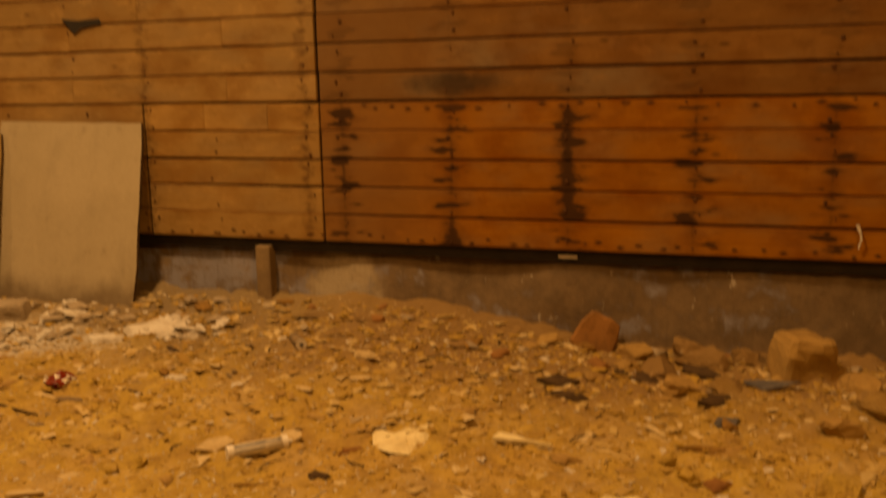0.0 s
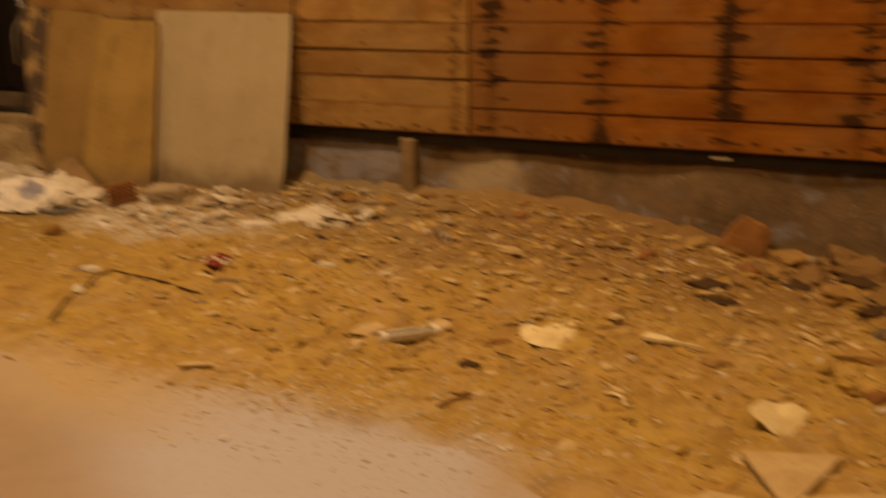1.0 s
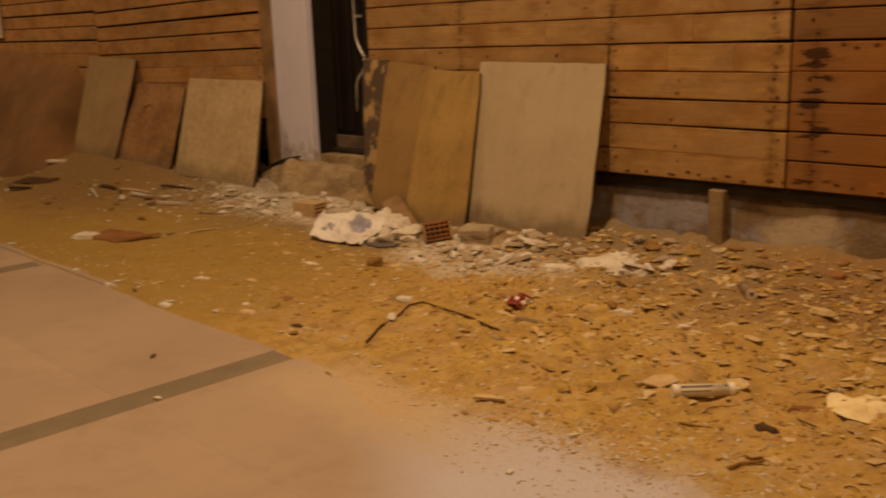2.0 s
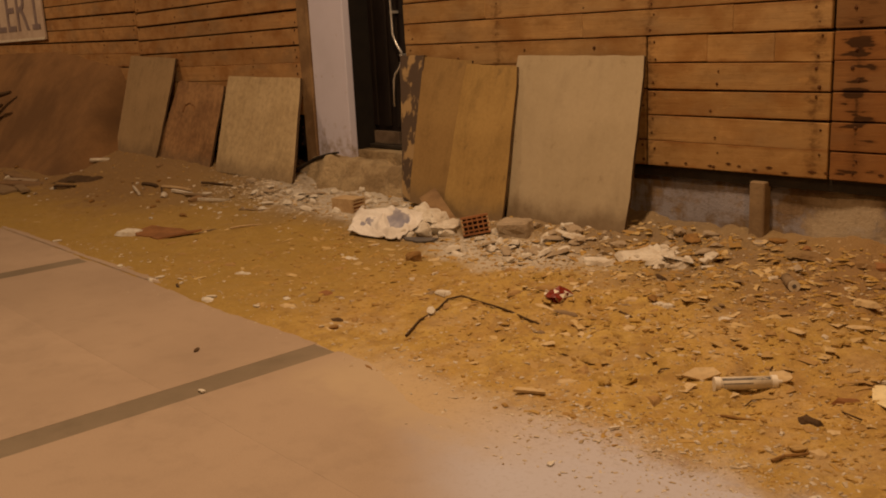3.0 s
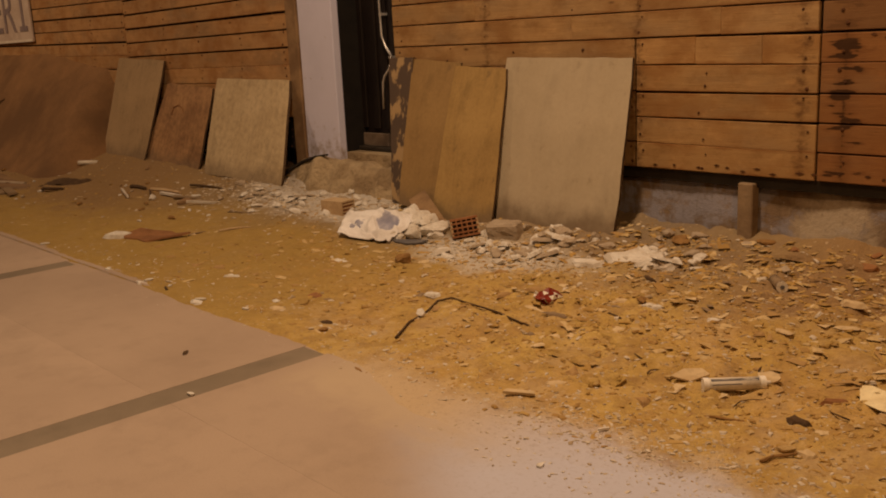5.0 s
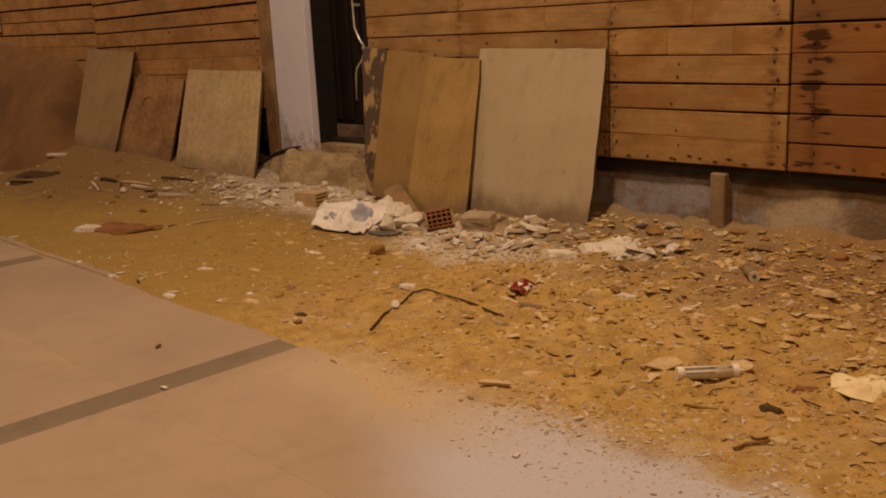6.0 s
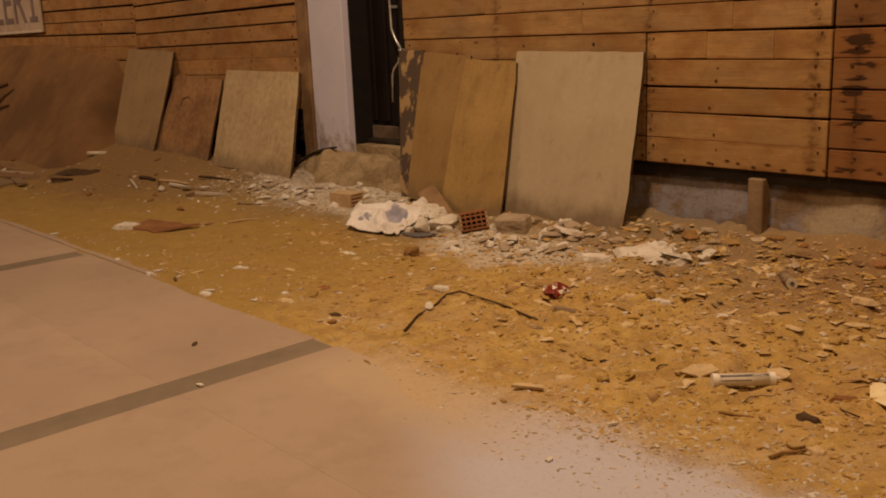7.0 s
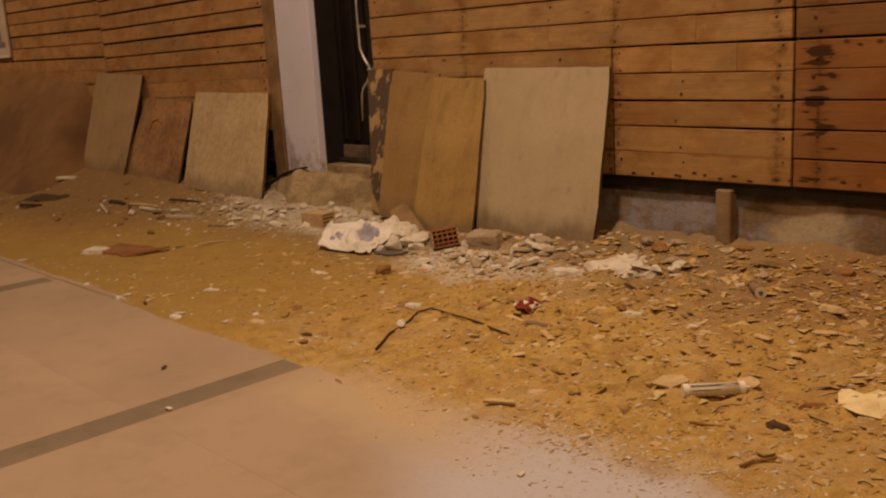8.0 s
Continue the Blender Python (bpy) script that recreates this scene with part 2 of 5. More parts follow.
def pavement_material(name, a, b):
    n = Nodes(name, 0.78)
    p = n.pos()
    big, mid, fine = n.noise(p, 0.8, 5), n.noise(p, 7, 6, 0.6), n.noise(p, 160, 3)
    c = n.mix(n.ramp(big, 0.35, 0.65), a, b)
    c = n.mix(n.math("MULTIPLY", n.add("ShaderNodeObjectInfo").outputs["Random"], 0.3), c, tuple(v * 0.8 for v in b))
    c = n.mix(n.ramp(n.noise(p, 2.1, 6, 0.7), 0.5, 0.72, 0, 0.35), c, tuple(v * 0.74 for v in b))
    c = n.mix(n.ramp(mid, 0.5, 0.75, 0, 0.3), c, tuple(v * 0.72 for v in b))
    c = n.mix(n.ramp(fine, 0.5, 0.7, 0, 0.22), c, tuple(v * 0.5 for v in a))
    x, y, z = n.axes(p)
    # tan dust trodden out beyond the sand
    dust = n.math("MULTIPLY", n.ramp(n.math("ADD", y, n.math("MULTIPLY", n.math("SUBTRACT", mid, 0.5), 0.5)), -2.66, -2.36, 0.0, 0.85), n.math("MULTIPLY", n.ramp(x, -1.2, -0.8), n.ramp(x, 0.4, -0.2)))
    # the concrete turns pale lilac-grey towards the east
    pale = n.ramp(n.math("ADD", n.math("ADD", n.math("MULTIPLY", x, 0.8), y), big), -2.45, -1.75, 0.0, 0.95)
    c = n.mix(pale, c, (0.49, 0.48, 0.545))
    c = n.mix(dust, c, (0.47, 0.365, 0.25))
    # sand trodden out over the concrete's edge
    sand = n.math("MULTIPLY", n.ramp(x, 0.95, 1.25), n.ramp(n.math("ADD", n.math("ADD", y, n.math("MULTIPLY", x, 0.45)), n.math("MULTIPLY", n.math("SUBTRACT", mid, 0.5), 0.5)), -2.0, -1.66, 0.0, 0.9))
    c = n.mix(sand, c, (0.42, 0.265, 0.075))
    crumb = n.noise(p, 55, 4, 0.7)
    c = n.mix(n.math("MULTIPLY", pale, n.ramp(crumb, 0.5, 0.7, 0, 0.25)), c, (0.24, 0.17, 0.11))
    return n.done(c, n.math("ADD", mid, fine), 0.25, 0.004)


def concrete_base_material():
    n = Nodes("rough concrete", 0.9)
    p = n.pos()
    big, mid, fine = n.noise(n.scaled(p, (1.3, 1, 2.2)), 1.6, 5, 0.65), n.noise(p, 9, 6, 0.65), n.noise(p, 70, 4)
    c = n.mix(n.ramp(mid, 0.3, 0.7), (0.23, 0.16, 0.10), (0.14, 0.098, 0.062))
    x, y, z = n.axes(p)
    # a bluish whitewash between the sheet and the stub, thin elsewhere
    wash = n.math("ADD", big, n.ramp(n.math("ABSOLUTE", n.math("SUBTRACT", x, -0.72)), 0.3, 0.9, 0.08, -0.10))
    wash = n.math("ADD", wash, n.math("MULTIPLY", n.math("SUBTRACT", mid, 0.5), 0.8))
    c = n.mix(n.ramp(wash, 0.44, 0.64, 0.0, 0.75), c, (0.31, 0.31, 0.37))
    # lime slopped against the concrete east of the stub
    dx = n.math("MULTIPLY", n.math("SUBTRACT", x, 0.09), 4.6)
    dz = n.math("MULTIPLY", n.math("SUBTRACT", z, 0.28), 5.2)
    d = n.math("ADD", n.math("ADD", n.math("MULTIPLY", dx, dx), n.math("MULTIPLY", dz, dz)), n.math("MULTIPLY", n.math("SUBTRACT", mid, 0.5), 2.6))
    c = n.mix(n.ramp(d, 0.2, 1.5, 0.75, 0.0), c, (0.46, 0.39, 0.29))
    splash = n.noise(n.scaled(p, (1, 1, 0.6)), 16, 4, 0.6)
    c = n.mix(n.math("MULTIPLY", n.ramp(splash, 0.66, 0.72, 0, 0.7), n.ramp(x, 2.9, 2.4)), c, (0.50, 0.45, 0.38))
    c = n.mix(n.ramp(n.noise(n.scaled(p, (9, 1, 1.2)), 3, 4), 0.55, 0.8, 0, 0.5), c, (0.10, 0.075, 0.05))
    c = n.mix(n.ramp(fine, 0.55, 0.75, 0, 0.3), c, (0.09, 0.06, 0.04))
    return n.done(c, n.math("ADD", n.math("ADD", mid, n.noise(p, 14, 5, 0.6)), fine), 0.32, 0.016)


def scatter_material(name, colors):
    """Each loose piece takes one of the colours."""
    n = Nodes(name, 0.9)
    r = n.add("ShaderNodeNewGeometry").outputs["Random Per Island"]
    ramp = n.add("ShaderNodeValToRGB")
    ramp.color_ramp.interpolation = "CONSTANT"
    el = ramp.color_ramp.elements
    for k, c in enumerate(colors):
        e = el[k] if k < 2 else el.new(k / len(colors))
        e.position, e.color = k / len(colors), (*c, 1)
    n.link(r, ramp.inputs[0])
    fine = n.noise(n.pos(), 60, 4)
    c = n.mix(n.ramp(fine, 0.4, 0.75, 0.15, 0.6), ramp.outputs[0], (0.36, 0.235, 0.095))
    return n.done(c, fine, 0.4, 0.005)


def paint_material(name, color, dirt, top, scale=3.0):
    """Painted plaster, scuffed and grimy towards its foot."""
    n = Nodes(name, 0.7)
    p = n.pos()
    x, y, z = n.axes(p)
    big, mid = n.noise(p, scale, 5), n.noise(p, 18, 6, 0.65)
    c = n.mix(n.ramp(big, 0.4, 0.75, 0, 0.35), color, tuple(v * 0.78 for v in color))
    foot = n.ramp(n.math("ADD", z, n.math("MULTIPLY", n.math("SUBTRACT", mid, 0.5), -1.0)), top - 0.35, top + 0.12, 0.9, 0.0)
    c = n.mix(foot, c, dirt)
    c = n.mix(n.ramp(n.noise(p, 11, 4), 0.67, 0.74, 0, 0.5), c, dirt)
    return n.done(c, mid, 0.2, 0.004)


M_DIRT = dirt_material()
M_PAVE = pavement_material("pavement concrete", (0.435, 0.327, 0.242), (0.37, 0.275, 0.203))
M_BAND = pavement_material("pavement band", (0.25, 0.198, 0.14), (0.18, 0.142, 0.10))
M_FAR = mottled("street asphalt", (0.05, 0.047, 0.043), (0.065, 0.06, 0.055), 1.0)
M_BASE = concrete_base_material()
M_PLANK = wood("sawn planks", (0.415, 0.258, 0.113), (0.30, 0.175, 0.07), studs=(-1.03, -0.07, -2.2))
M_HONEY = wood("pale honey planks", (0.455, 0.275, 0.113), (0.33, 0.188, 0.07), studs=(-1.03, -0.07))
M_PLANK_L = wood("weathered planks", (0.50, 0.29, 0.125), (0.36, 0.195, 0.08), grey=0.05)
M_PLANK_R = wood("stained planks", (0.37, 0.15, 0.034), (0.26, 0.09, 0.019), stains=True)
M_PLANK_RU = wood("greyed planks", (0.255, 0.126, 0.047), (0.175, 0.08, 0.028), stains=True, grey=0.2)
M_POST = mottled("old timber", (0.27, 0.17, 0.085), (0.17, 0.10, 0.05), 5, 0.85, 0.4)
M_STUB = mottled("pale dry timber", (0.27, 0.19, 0.11), (0.18, 0.12, 0.07), 7, 0.85, 0.4)
M_BLACK = mottled("matt black", (0.02, 0.016, 0.012), (0.032, 0.024, 0.017), 8, 0.65)
# near-black albedo: puts the shade of gaps and the doorway into colour
M_VOID = mottled("unlit gap black", (0.008, 0.006, 0.005), (0.012, 0.009, 0.007), 8, 0.9)
M_NAIL = mottled("rusty nail", (0.075, 0.032, 0.014), (0.13, 0.055, 0.022), 40, 0.7, 0.2, 0.4)
M_PILLAR = paint_material("lilac white plaster", (0.58, 0.575, 0.73), (0.26, 0.19, 0.12), 0.52)
M_DOOR = mottled("dark brown steel door", (0.011, 0.008, 0.007), (0.018, 0.013, 0.011), 3, 0.35, 0.1)
M_DOOR_LOW = mottled("dusty door foot", (0.19, 0.14, 0.10), (0.12, 0.085, 0.06), 9, 0.7)
M_STEEL = mottled("worn steel bar", (0.66, 0.63, 0.60), (0.52, 0.49, 0.46), 14, 0.35, 0.05, 0.55)
M_STEP = mottled("crumbled mortar", (0.41, 0.315, 0.19), (0.24, 0.17, 0.095), 5, 0.95, 0.9, fine=28, dist=0.025)
M_BOARD_PALE = sheet("cement-greyed plywood", (0.415, 0.34, 0.232), (0.37, 0.30, 0.198), (1, 1, 0.8), 0.6, 0.2, 0.08)
M_PLY_DARK = sheet("brown plywood", (0.30, 0.19, 0.072), (0.24, 0.145, 0.053), (5, 1, 0.5), 0.5, 0.6)
M_PLY_GOLD = sheet("golden plywood", (0.375, 0.245, 0.088), (0.285, 0.178, 0.06), (5, 1, 0.5), 0.5, 0.9)
M_OSB = sheet("pale chipboard", (0.50, 0.39, 0.235), (0.40, 0.30, 0.17), (1.2, 1, 1), 0.35, 0.35, 0.31)
M_RUSTY = sheet("red-brown formwork sheet", (0.37, 0.21, 0.095), (0.19, 0.095, 0.042), (1, 1, 1), 0.4, 1.0, 0.35)
M_GREYPLY = sheet("dull plywood", (0.36, 0.25, 0.135), (0.29, 0.20, 0.105), (4, 1, 0.6), 0.4, 0.5)
M_EDGE = mottled("sheet edge", (0.10, 0.06, 0.03), (0.06, 0.035, 0.018), 30)
M_HEAP = mottled("dark heaped earth", (0.25, 0.135, 0.058), (0.14, 0.075, 0.034), 1.1, 0.95, 0.35, fine=40, dist=0.006)
M_BRICK = mottled("red hollow brick", (0.32, 0.14, 0.06), (0.23, 0.095, 0.04), 14, 0.9, 0.3)
M_BRICK_PALE = mottled("dusty brick side", (0.52, 0.38, 0.22), (0.44, 0.30, 0.165), 14, 0.9, 0.3)
M_OLDBRICK = mottled("earthy red brick", (0.30, 0.14, 0.055), (0.21, 0.10, 0.04), 9, 0.95, 0.6)
M_HOLE = mottled("dark brick core", (0.035, 0.018, 0.01), (0.05, 0.025, 0.012), 10)
M_SACK = mottled("white woven sack", (0.77, 0.745, 0.72), (0.64, 0.60, 0.56), 5, 0.7, 0.4, fine=120)
M_PRINT = mottled("blue-grey print", (0.26, 0.26, 0.34), (0.42, 0.41, 0.46), 14, 0.7)
M_CHALK = mottled("broken plaster", (0.68, 0.64, 0.57), (0.52, 0.45, 0.36), 11, 0.95, 0.6, dist=0.012)
M_STONE = mottled("pale rubble stone", (0.40, 0.25, 0.10), (0.30, 0.18, 0.072), 5, 0.95, 0.4, dist=0.008)
M_GREYSTONE = mottled("grey mortar lump", (0.42, 0.335, 0.24), (0.31, 0.24, 0.165), 6, 0.95, 0.6, dist=0.015)
M_TILE = mottled("pale broken tile", (0.58, 0.44, 0.25), (0.50, 0.36, 0.19), 9, 0.75, 0.2)
M_CREAM = mottled("cream packaging paper", (0.80, 0.69, 0.43), (0.68, 0.55, 0.31), 9, 0.8, 0.3)
M_CARD = mottled("brown cardboard", (0.28, 0.13, 0.052), (0.20, 0.088, 0.034), 7, 0.9, 0.3)
M_RED = mottled("crumpled red foil", (0.17, 0.012, 0.007), (0.24, 0.04, 0.02), 34, 0.25, 0.3)
M_WHITE = mottled("white plastic", (0.72, 0.66, 0.56), (0.64, 0.57, 0.46), 9, 0.45, 0.1)
M_CAP = mottled("clean white plastic", (0.84, 0.80, 0.72), (0.78, 0.72, 0.62), 9, 0.35, 0.05)
M_LABEL = mottled("dark printed label", (0.10, 0.095, 0.10), (0.14, 0.13, 0.13), 20, 0.45, 0.05)
M_TWIG = mottled("dark dry stick", (0.09, 0.052, 0.025), (0.06, 0.034, 0.016), 30, 0.9, 0.4)
M_CLOD = mottled("dark clod", (0.30, 0.165, 0.055), (0.20, 0.105, 0.034), 12, 0.95, 0.8, dist=0.012)
M_SIGN = mottled("sign white", (0.58, 0.48, 0.40), (0.46, 0.36, 0.29), 3, 0.6, 0.1)
M_LETTER = mottled("faded sign lettering", (0.20, 0.16, 0.17), (0.27, 0.21, 0.20), 8, 0.6, 0.1)
M_CHIPS = scatter_material("loose chips", [(0.52, 0.39, 0.20), (0.39, 0.235, 0.06), (0.44, 0.275, 0.07), (0.34, 0.20, 0.06), (0.42, 0.255, 0.065), (0.46, 0.30, 0.10), (0.33, 0.195, 0.055), (0.42, 0.26, 0.065)])
M_FLAKES = scatter_material("earth flakes", [(0.60, 0.45, 0.23), (0.50, 0.35, 0.15), (0.66, 0.52, 0.31), (0.45, 0.30, 0.12), (0.38, 0.235, 0.09), (0.56, 0.41, 0.19)])
M_PALE_CHIPS = scatter_material("plaster crumbs", [(0.60, 0.54, 0.45), (0.52, 0.45, 0.35), (0.40, 0.32, 0.22), (0.64, 0.58, 0.49)])

# ---- mesh helpers ----


def mesh_of(bm, name, smooth=False):
    me = bpy.data.meshes.new(name)
    bm.normal_update()
    bm.to_mesh(me)
    bm.free()
    if smooth:
        for f in me.polygons:
            f.use_smooth = True
    return me


def part(name, bm, material, parent=None, label="", smooth=False):
    """Links a bmesh as one mesh object, under a thing if one is given."""
    ob = new(name, mesh_of(bm, name, smooth))
    ob.data.materials.append(material)
    if parent is not None:
        ob.parent = parent
    if label:
        ob["label"] = label
    return ob


def thing(name, m, label, category, group="", kind=""):
    ob = new(name)
    ob.matrix_world = m
    ob.empty_display_size = 0.05
    return tagged(ob, label, category, group, kind)


def box(x0, x1, y0, y1, z0, z1, bevel=0.0, segments=1, bm=None):
    own = bm is None
    bm = bmesh.new() if own else bm
    r = bmesh.ops.create_cube(bm, size=1.0)
    for v in r["verts"]:
        v.co = Vector((x0 + (v.co.x + 0.5) * (x1 - x0), y0 + (v.co.y + 0.5) * (y1 - y0), z0 + (v.co.z + 0.5) * (z1 - z0)))
    if bevel and own:
        bmesh.ops.bevel(bm, geom=bm.edges[:], offset=bevel, segments=segments, affect="EDGES", profile=0.6)
    return bm


def cylinder(r, length, seg=20, r2=None, bm=None):
    """Along x, from 0 to length."""
    bm = bmesh.new() if bm is None else bm
    bmesh.ops.create_cone(bm, cap_ends=True, segments=seg, radius1=r, radius2=r if r2 is None else r2, depth=length,
                          matrix=Matrix.Translation((length / 2, 0, 0)) @ Matrix.Rotation(radians(90), 4, "Y"))
    return bm


def bent_bar(points, radius, seg=8, taper=1.0):
    """A bar swept along a polyline."""
    bm = bmesh.new()
    pts = [Vector(p) for p in points]
    rings = []
    for k, p in enumerate(pts):
        d = (pts[min(k + 1, len(pts) - 1)] - pts[max(k - 1, 0)]).normalized()
        u = d.cross(Vector((0, 0, 1)))
        u = u.normalized() if u.length > 1e-3 else Vector((1, 0, 0))
        w = d.cross(u)
        r = radius * (1 + (taper - 1) * k / (len(pts) - 1))
        rings.append([bm.verts.new(p + r * (math.cos(a) * u + math.sin(a) * w)) for a in (2 * math.pi * i / seg for i in range(seg))])
    for a, b in zip(rings, rings[1:]):
        for i in range(seg):
            bm.faces.new((a[i], a[(i + 1) % seg], b[(i + 1) % seg], b[i]))
    bm.faces.new(rings[0][::-1])
    bm.faces.new(rings[-1])
    return bm


def lump(rx, ry, rz, seed, rough=0.35, detail=2, flat=0.0):
    """A broken stone: a sphere pushed about by noise, cut by a few planes, resting on z = 0."""
    bm = bmesh.new()
    bmesh.ops.create_icosphere(bm, subdivisions=detail, radius=1.0)
    rng = random.Random(seed)
    off = Vector((rng.uniform(0, 50), rng.uniform(0, 50), rng.uniform(0, 50)))
    cuts = []
    for _ in range(9):
        d = Vector((rng.uniform(-1, 1), rng.uniform(-1, 1), rng.uniform(-0.6, 1))).normalized()
        cuts.append((d, rng.uniform(0.45, 0.8)))
    for v in bm.verts:
        d = v.co.copy()
        v.co *= 1 + rough * noise.noise(d * 1.3 + off) + rough * 0.4 * noise.noise(d * 3.5 + off)
        for c, k in cuts:
            over = v.co.dot(c) - k
            if over > 0:
                v.co -= c * over
        v.co *= 1 + 0.10 * noise.noise(d * 4.5 + off) + 0.05 * noise.noise(d * 10 + off)
        v.co = Vector((v.co.x * rx, v.co.y * ry, v.co.z * rz))
    low = min(v.co.z for v in bm.verts)
    for v in bm.verts:
        v.co.z = max(v.co.z - low - rz * 0.25, -0.02)
    return bm


def shard(outline, thick, seed=0, curl=0.0, soft=0.0):
    """A flat broken piece with the given outline, a little warped, lying on z = 0; soft ones are worn round and hump in the middle."""
    bm = bmesh.new()
    rng = random.Random(seed)
    lo, hi = [], []
    for x, y in outline:
        w = rng.uniform(-0.2, 0.2) * thick + curl * (x * x + 0.12 * y)
        f = 0.985 - soft * rng.uniform(0.5, 1.3)
        lo.append(bm.verts.new((x, y, w - soft * thick)))
        hi.append(bm.verts.new((x * f, y * f, w + thick * (1 - soft * rng.uniform(0.0, 1.2)))))
    bm.faces.new(lo[::-1])
    if soft:
        c = bm.verts.new((rng.uniform(-0.2, 0.2) * outline[0][0], 0, thick * (1 + 0.5 * soft)))
        for i in range(len(hi)):
            bm.faces.new((hi[i], hi[(i + 1) % len(hi)], c))
    else:
        bm.faces.new(hi)
    for i in range(len(lo)):
        j = (i + 1) % len(lo)
        bm.faces.new((lo[i], lo[j], hi[j], hi[i]))
    return bm


def ragged(rx, ry, seed, n=11, jag=0.3):
    rng = random.Random(seed)
    return [(rx * (1 + rng.uniform(-jag, jag)) * math.cos(a), ry * (1 + rng.uniform(-jag, jag)) * math.sin(a)) for a in (2 * math.pi * i / n for i in range(n))]


def smooth01(v):
    v = min(max(v, 0.0), 1.0)
    return v * v * (3 - 2 * v)


def rise(x):
    """Height of the earth where it meets the wall."""
    return 0.06 + 0.145 * smooth01((1.70 - x) / 1.2) + 0.08 * smooth01((-5.2 - x) / 2.0)


def shore(x):
    """Where the earth ends on the pavement: along the slabs' edge in the west, in lobes of trodden sand further east."""
    straight = -2.195 - 0.02 * smooth01((x + 3.4) / 1.6)
    return straight - 0.175 * smooth01((x + 1.10) / 0.85) + 0.19 * smooth01((x - 0.05) / 0.8) - 0.16 * smooth01((x - 0.9) / 0.6) + (0.010 + 0.03 * smooth01((x + 1.2) / 0.8)) * noise.noise((x * 2.1, 0.3, 0.7)) + 0.012 * noise.noise((x * 11, 0.6, 0.2))


def earth(x, y, rough=True):
    """Height of the earth over the pavement."""
    t = min(max((y + 2.05) / 2.05, 0.0), 1.1)
    z = rise(x) * t ** 2.5
    d = y - shore(x)
    z += max(min(d * (0.30 - 0.19 * smooth01((x + 1.3) / 0.5)), 0.012), -0.03)
    # spoil banked up round the feet of the leaning sheets
    if y > -0.9:
        z += (0.055 * smooth01((-4.0 - x) / 0.4) + 0.03 * smooth01((-6.5 - x) / 0.6)) * smooth01((y + 0.8) / 0.45)
        z += 0.028 * smooth01((x + 2.1) / 0.2) * smooth01((-0.8 - x) / 0.3) * smooth01((y + 0.55) / 0.25)
    if rough:
        k = smooth01((d - 0.05) / 0.8)
        z += (0.003 + 0.022 * k) * noise.noise((x * 1.6, y * 1.6, 3.1))
        k *= 0.45 + 0.55 * smooth01((x + 2.4) / 1.4)
        z += (0.003 + 0.016 * k) * noise.noise((x * 6.0, y * 6.0, 1.7)) + (0.0015 + 0.009 * k) * noise.noise((x * 19, y * 19, 5.2))
        # clods: rounded, with creases between them
        c = k * smooth01((x + 1.9) / 1.2)
        z += c * (0.042 * abs(noise.noise((x * 8.5, y * 8.5, 7.7))) + 0.020 * abs(noise.noise((x * 17, y * 17, 2.4))))
    return z


# ---- ground, earth, pavement ----
def grid(xs, ys, height):
    verts = [(x, y, height(x, y)) for y in ys for x in xs]
    w = len(xs)
    faces = [(j * w + i, j * w + i + 1, (j + 1) * w + i + 1, (j + 1) * w + i) for j in range(len(ys) - 1) for i in range(w - 1)]
    me = bpy.data.meshes.new("grid")
    me.from_pydata(verts, [], faces)
    for f in me.polygons:
        f.use_smooth = True
    return me


ground = new("ground", grid([-600, -60, -15, 15, 60, 600], [-600, -60, -9, 60, 600], lambda x, y: -0.12))
ground.data.materials.append(M_FAR)
tagged(ground, "dark asphalt street ground reaching to the horizon", "ground", kind="structure")

xs = list(np.concatenate([np.arange(-16, -5, 0.06), np.arange(-5, 3.2, 0.02), np.arange(3.2, 6.0, 0.08)]))
ys = list(np.concatenate([np.arange(-2.75, -0.2, 0.02), np.arange(-0.2, 0.13, 0.04)]))
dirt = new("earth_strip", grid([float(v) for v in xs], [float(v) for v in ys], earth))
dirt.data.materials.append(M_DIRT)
tagged(dirt, "ochre sandy earth banked against the hoarding, grey with dust", "earth", kind="structure")

# ---- hoarding, plinth, doorway ----
hoard = thing("wall_north", pose(0, 0, 0), "plank hoarding of sawn formwork timber on a concrete plinth", "hoarding", kind="structure")
PITCH = 0.1427


def plank(x0, x1, z0, z1, mat, parent, rng, proud=0.0):
    bm = box(x0, x1, -0.024 - proud, 0.0, z0, z1, 0.0035)
    sag = rng.uniform(-0.004, 0.004)
    for v in bm.verts:
        v.co.z += sag * (v.co.x - x0) / (x1 - x0)
        v.co.y += 0.004 * noise.noise((v.co.x * 3, z0 * 9, 0))
    return part("plank", bm, mat, parent)


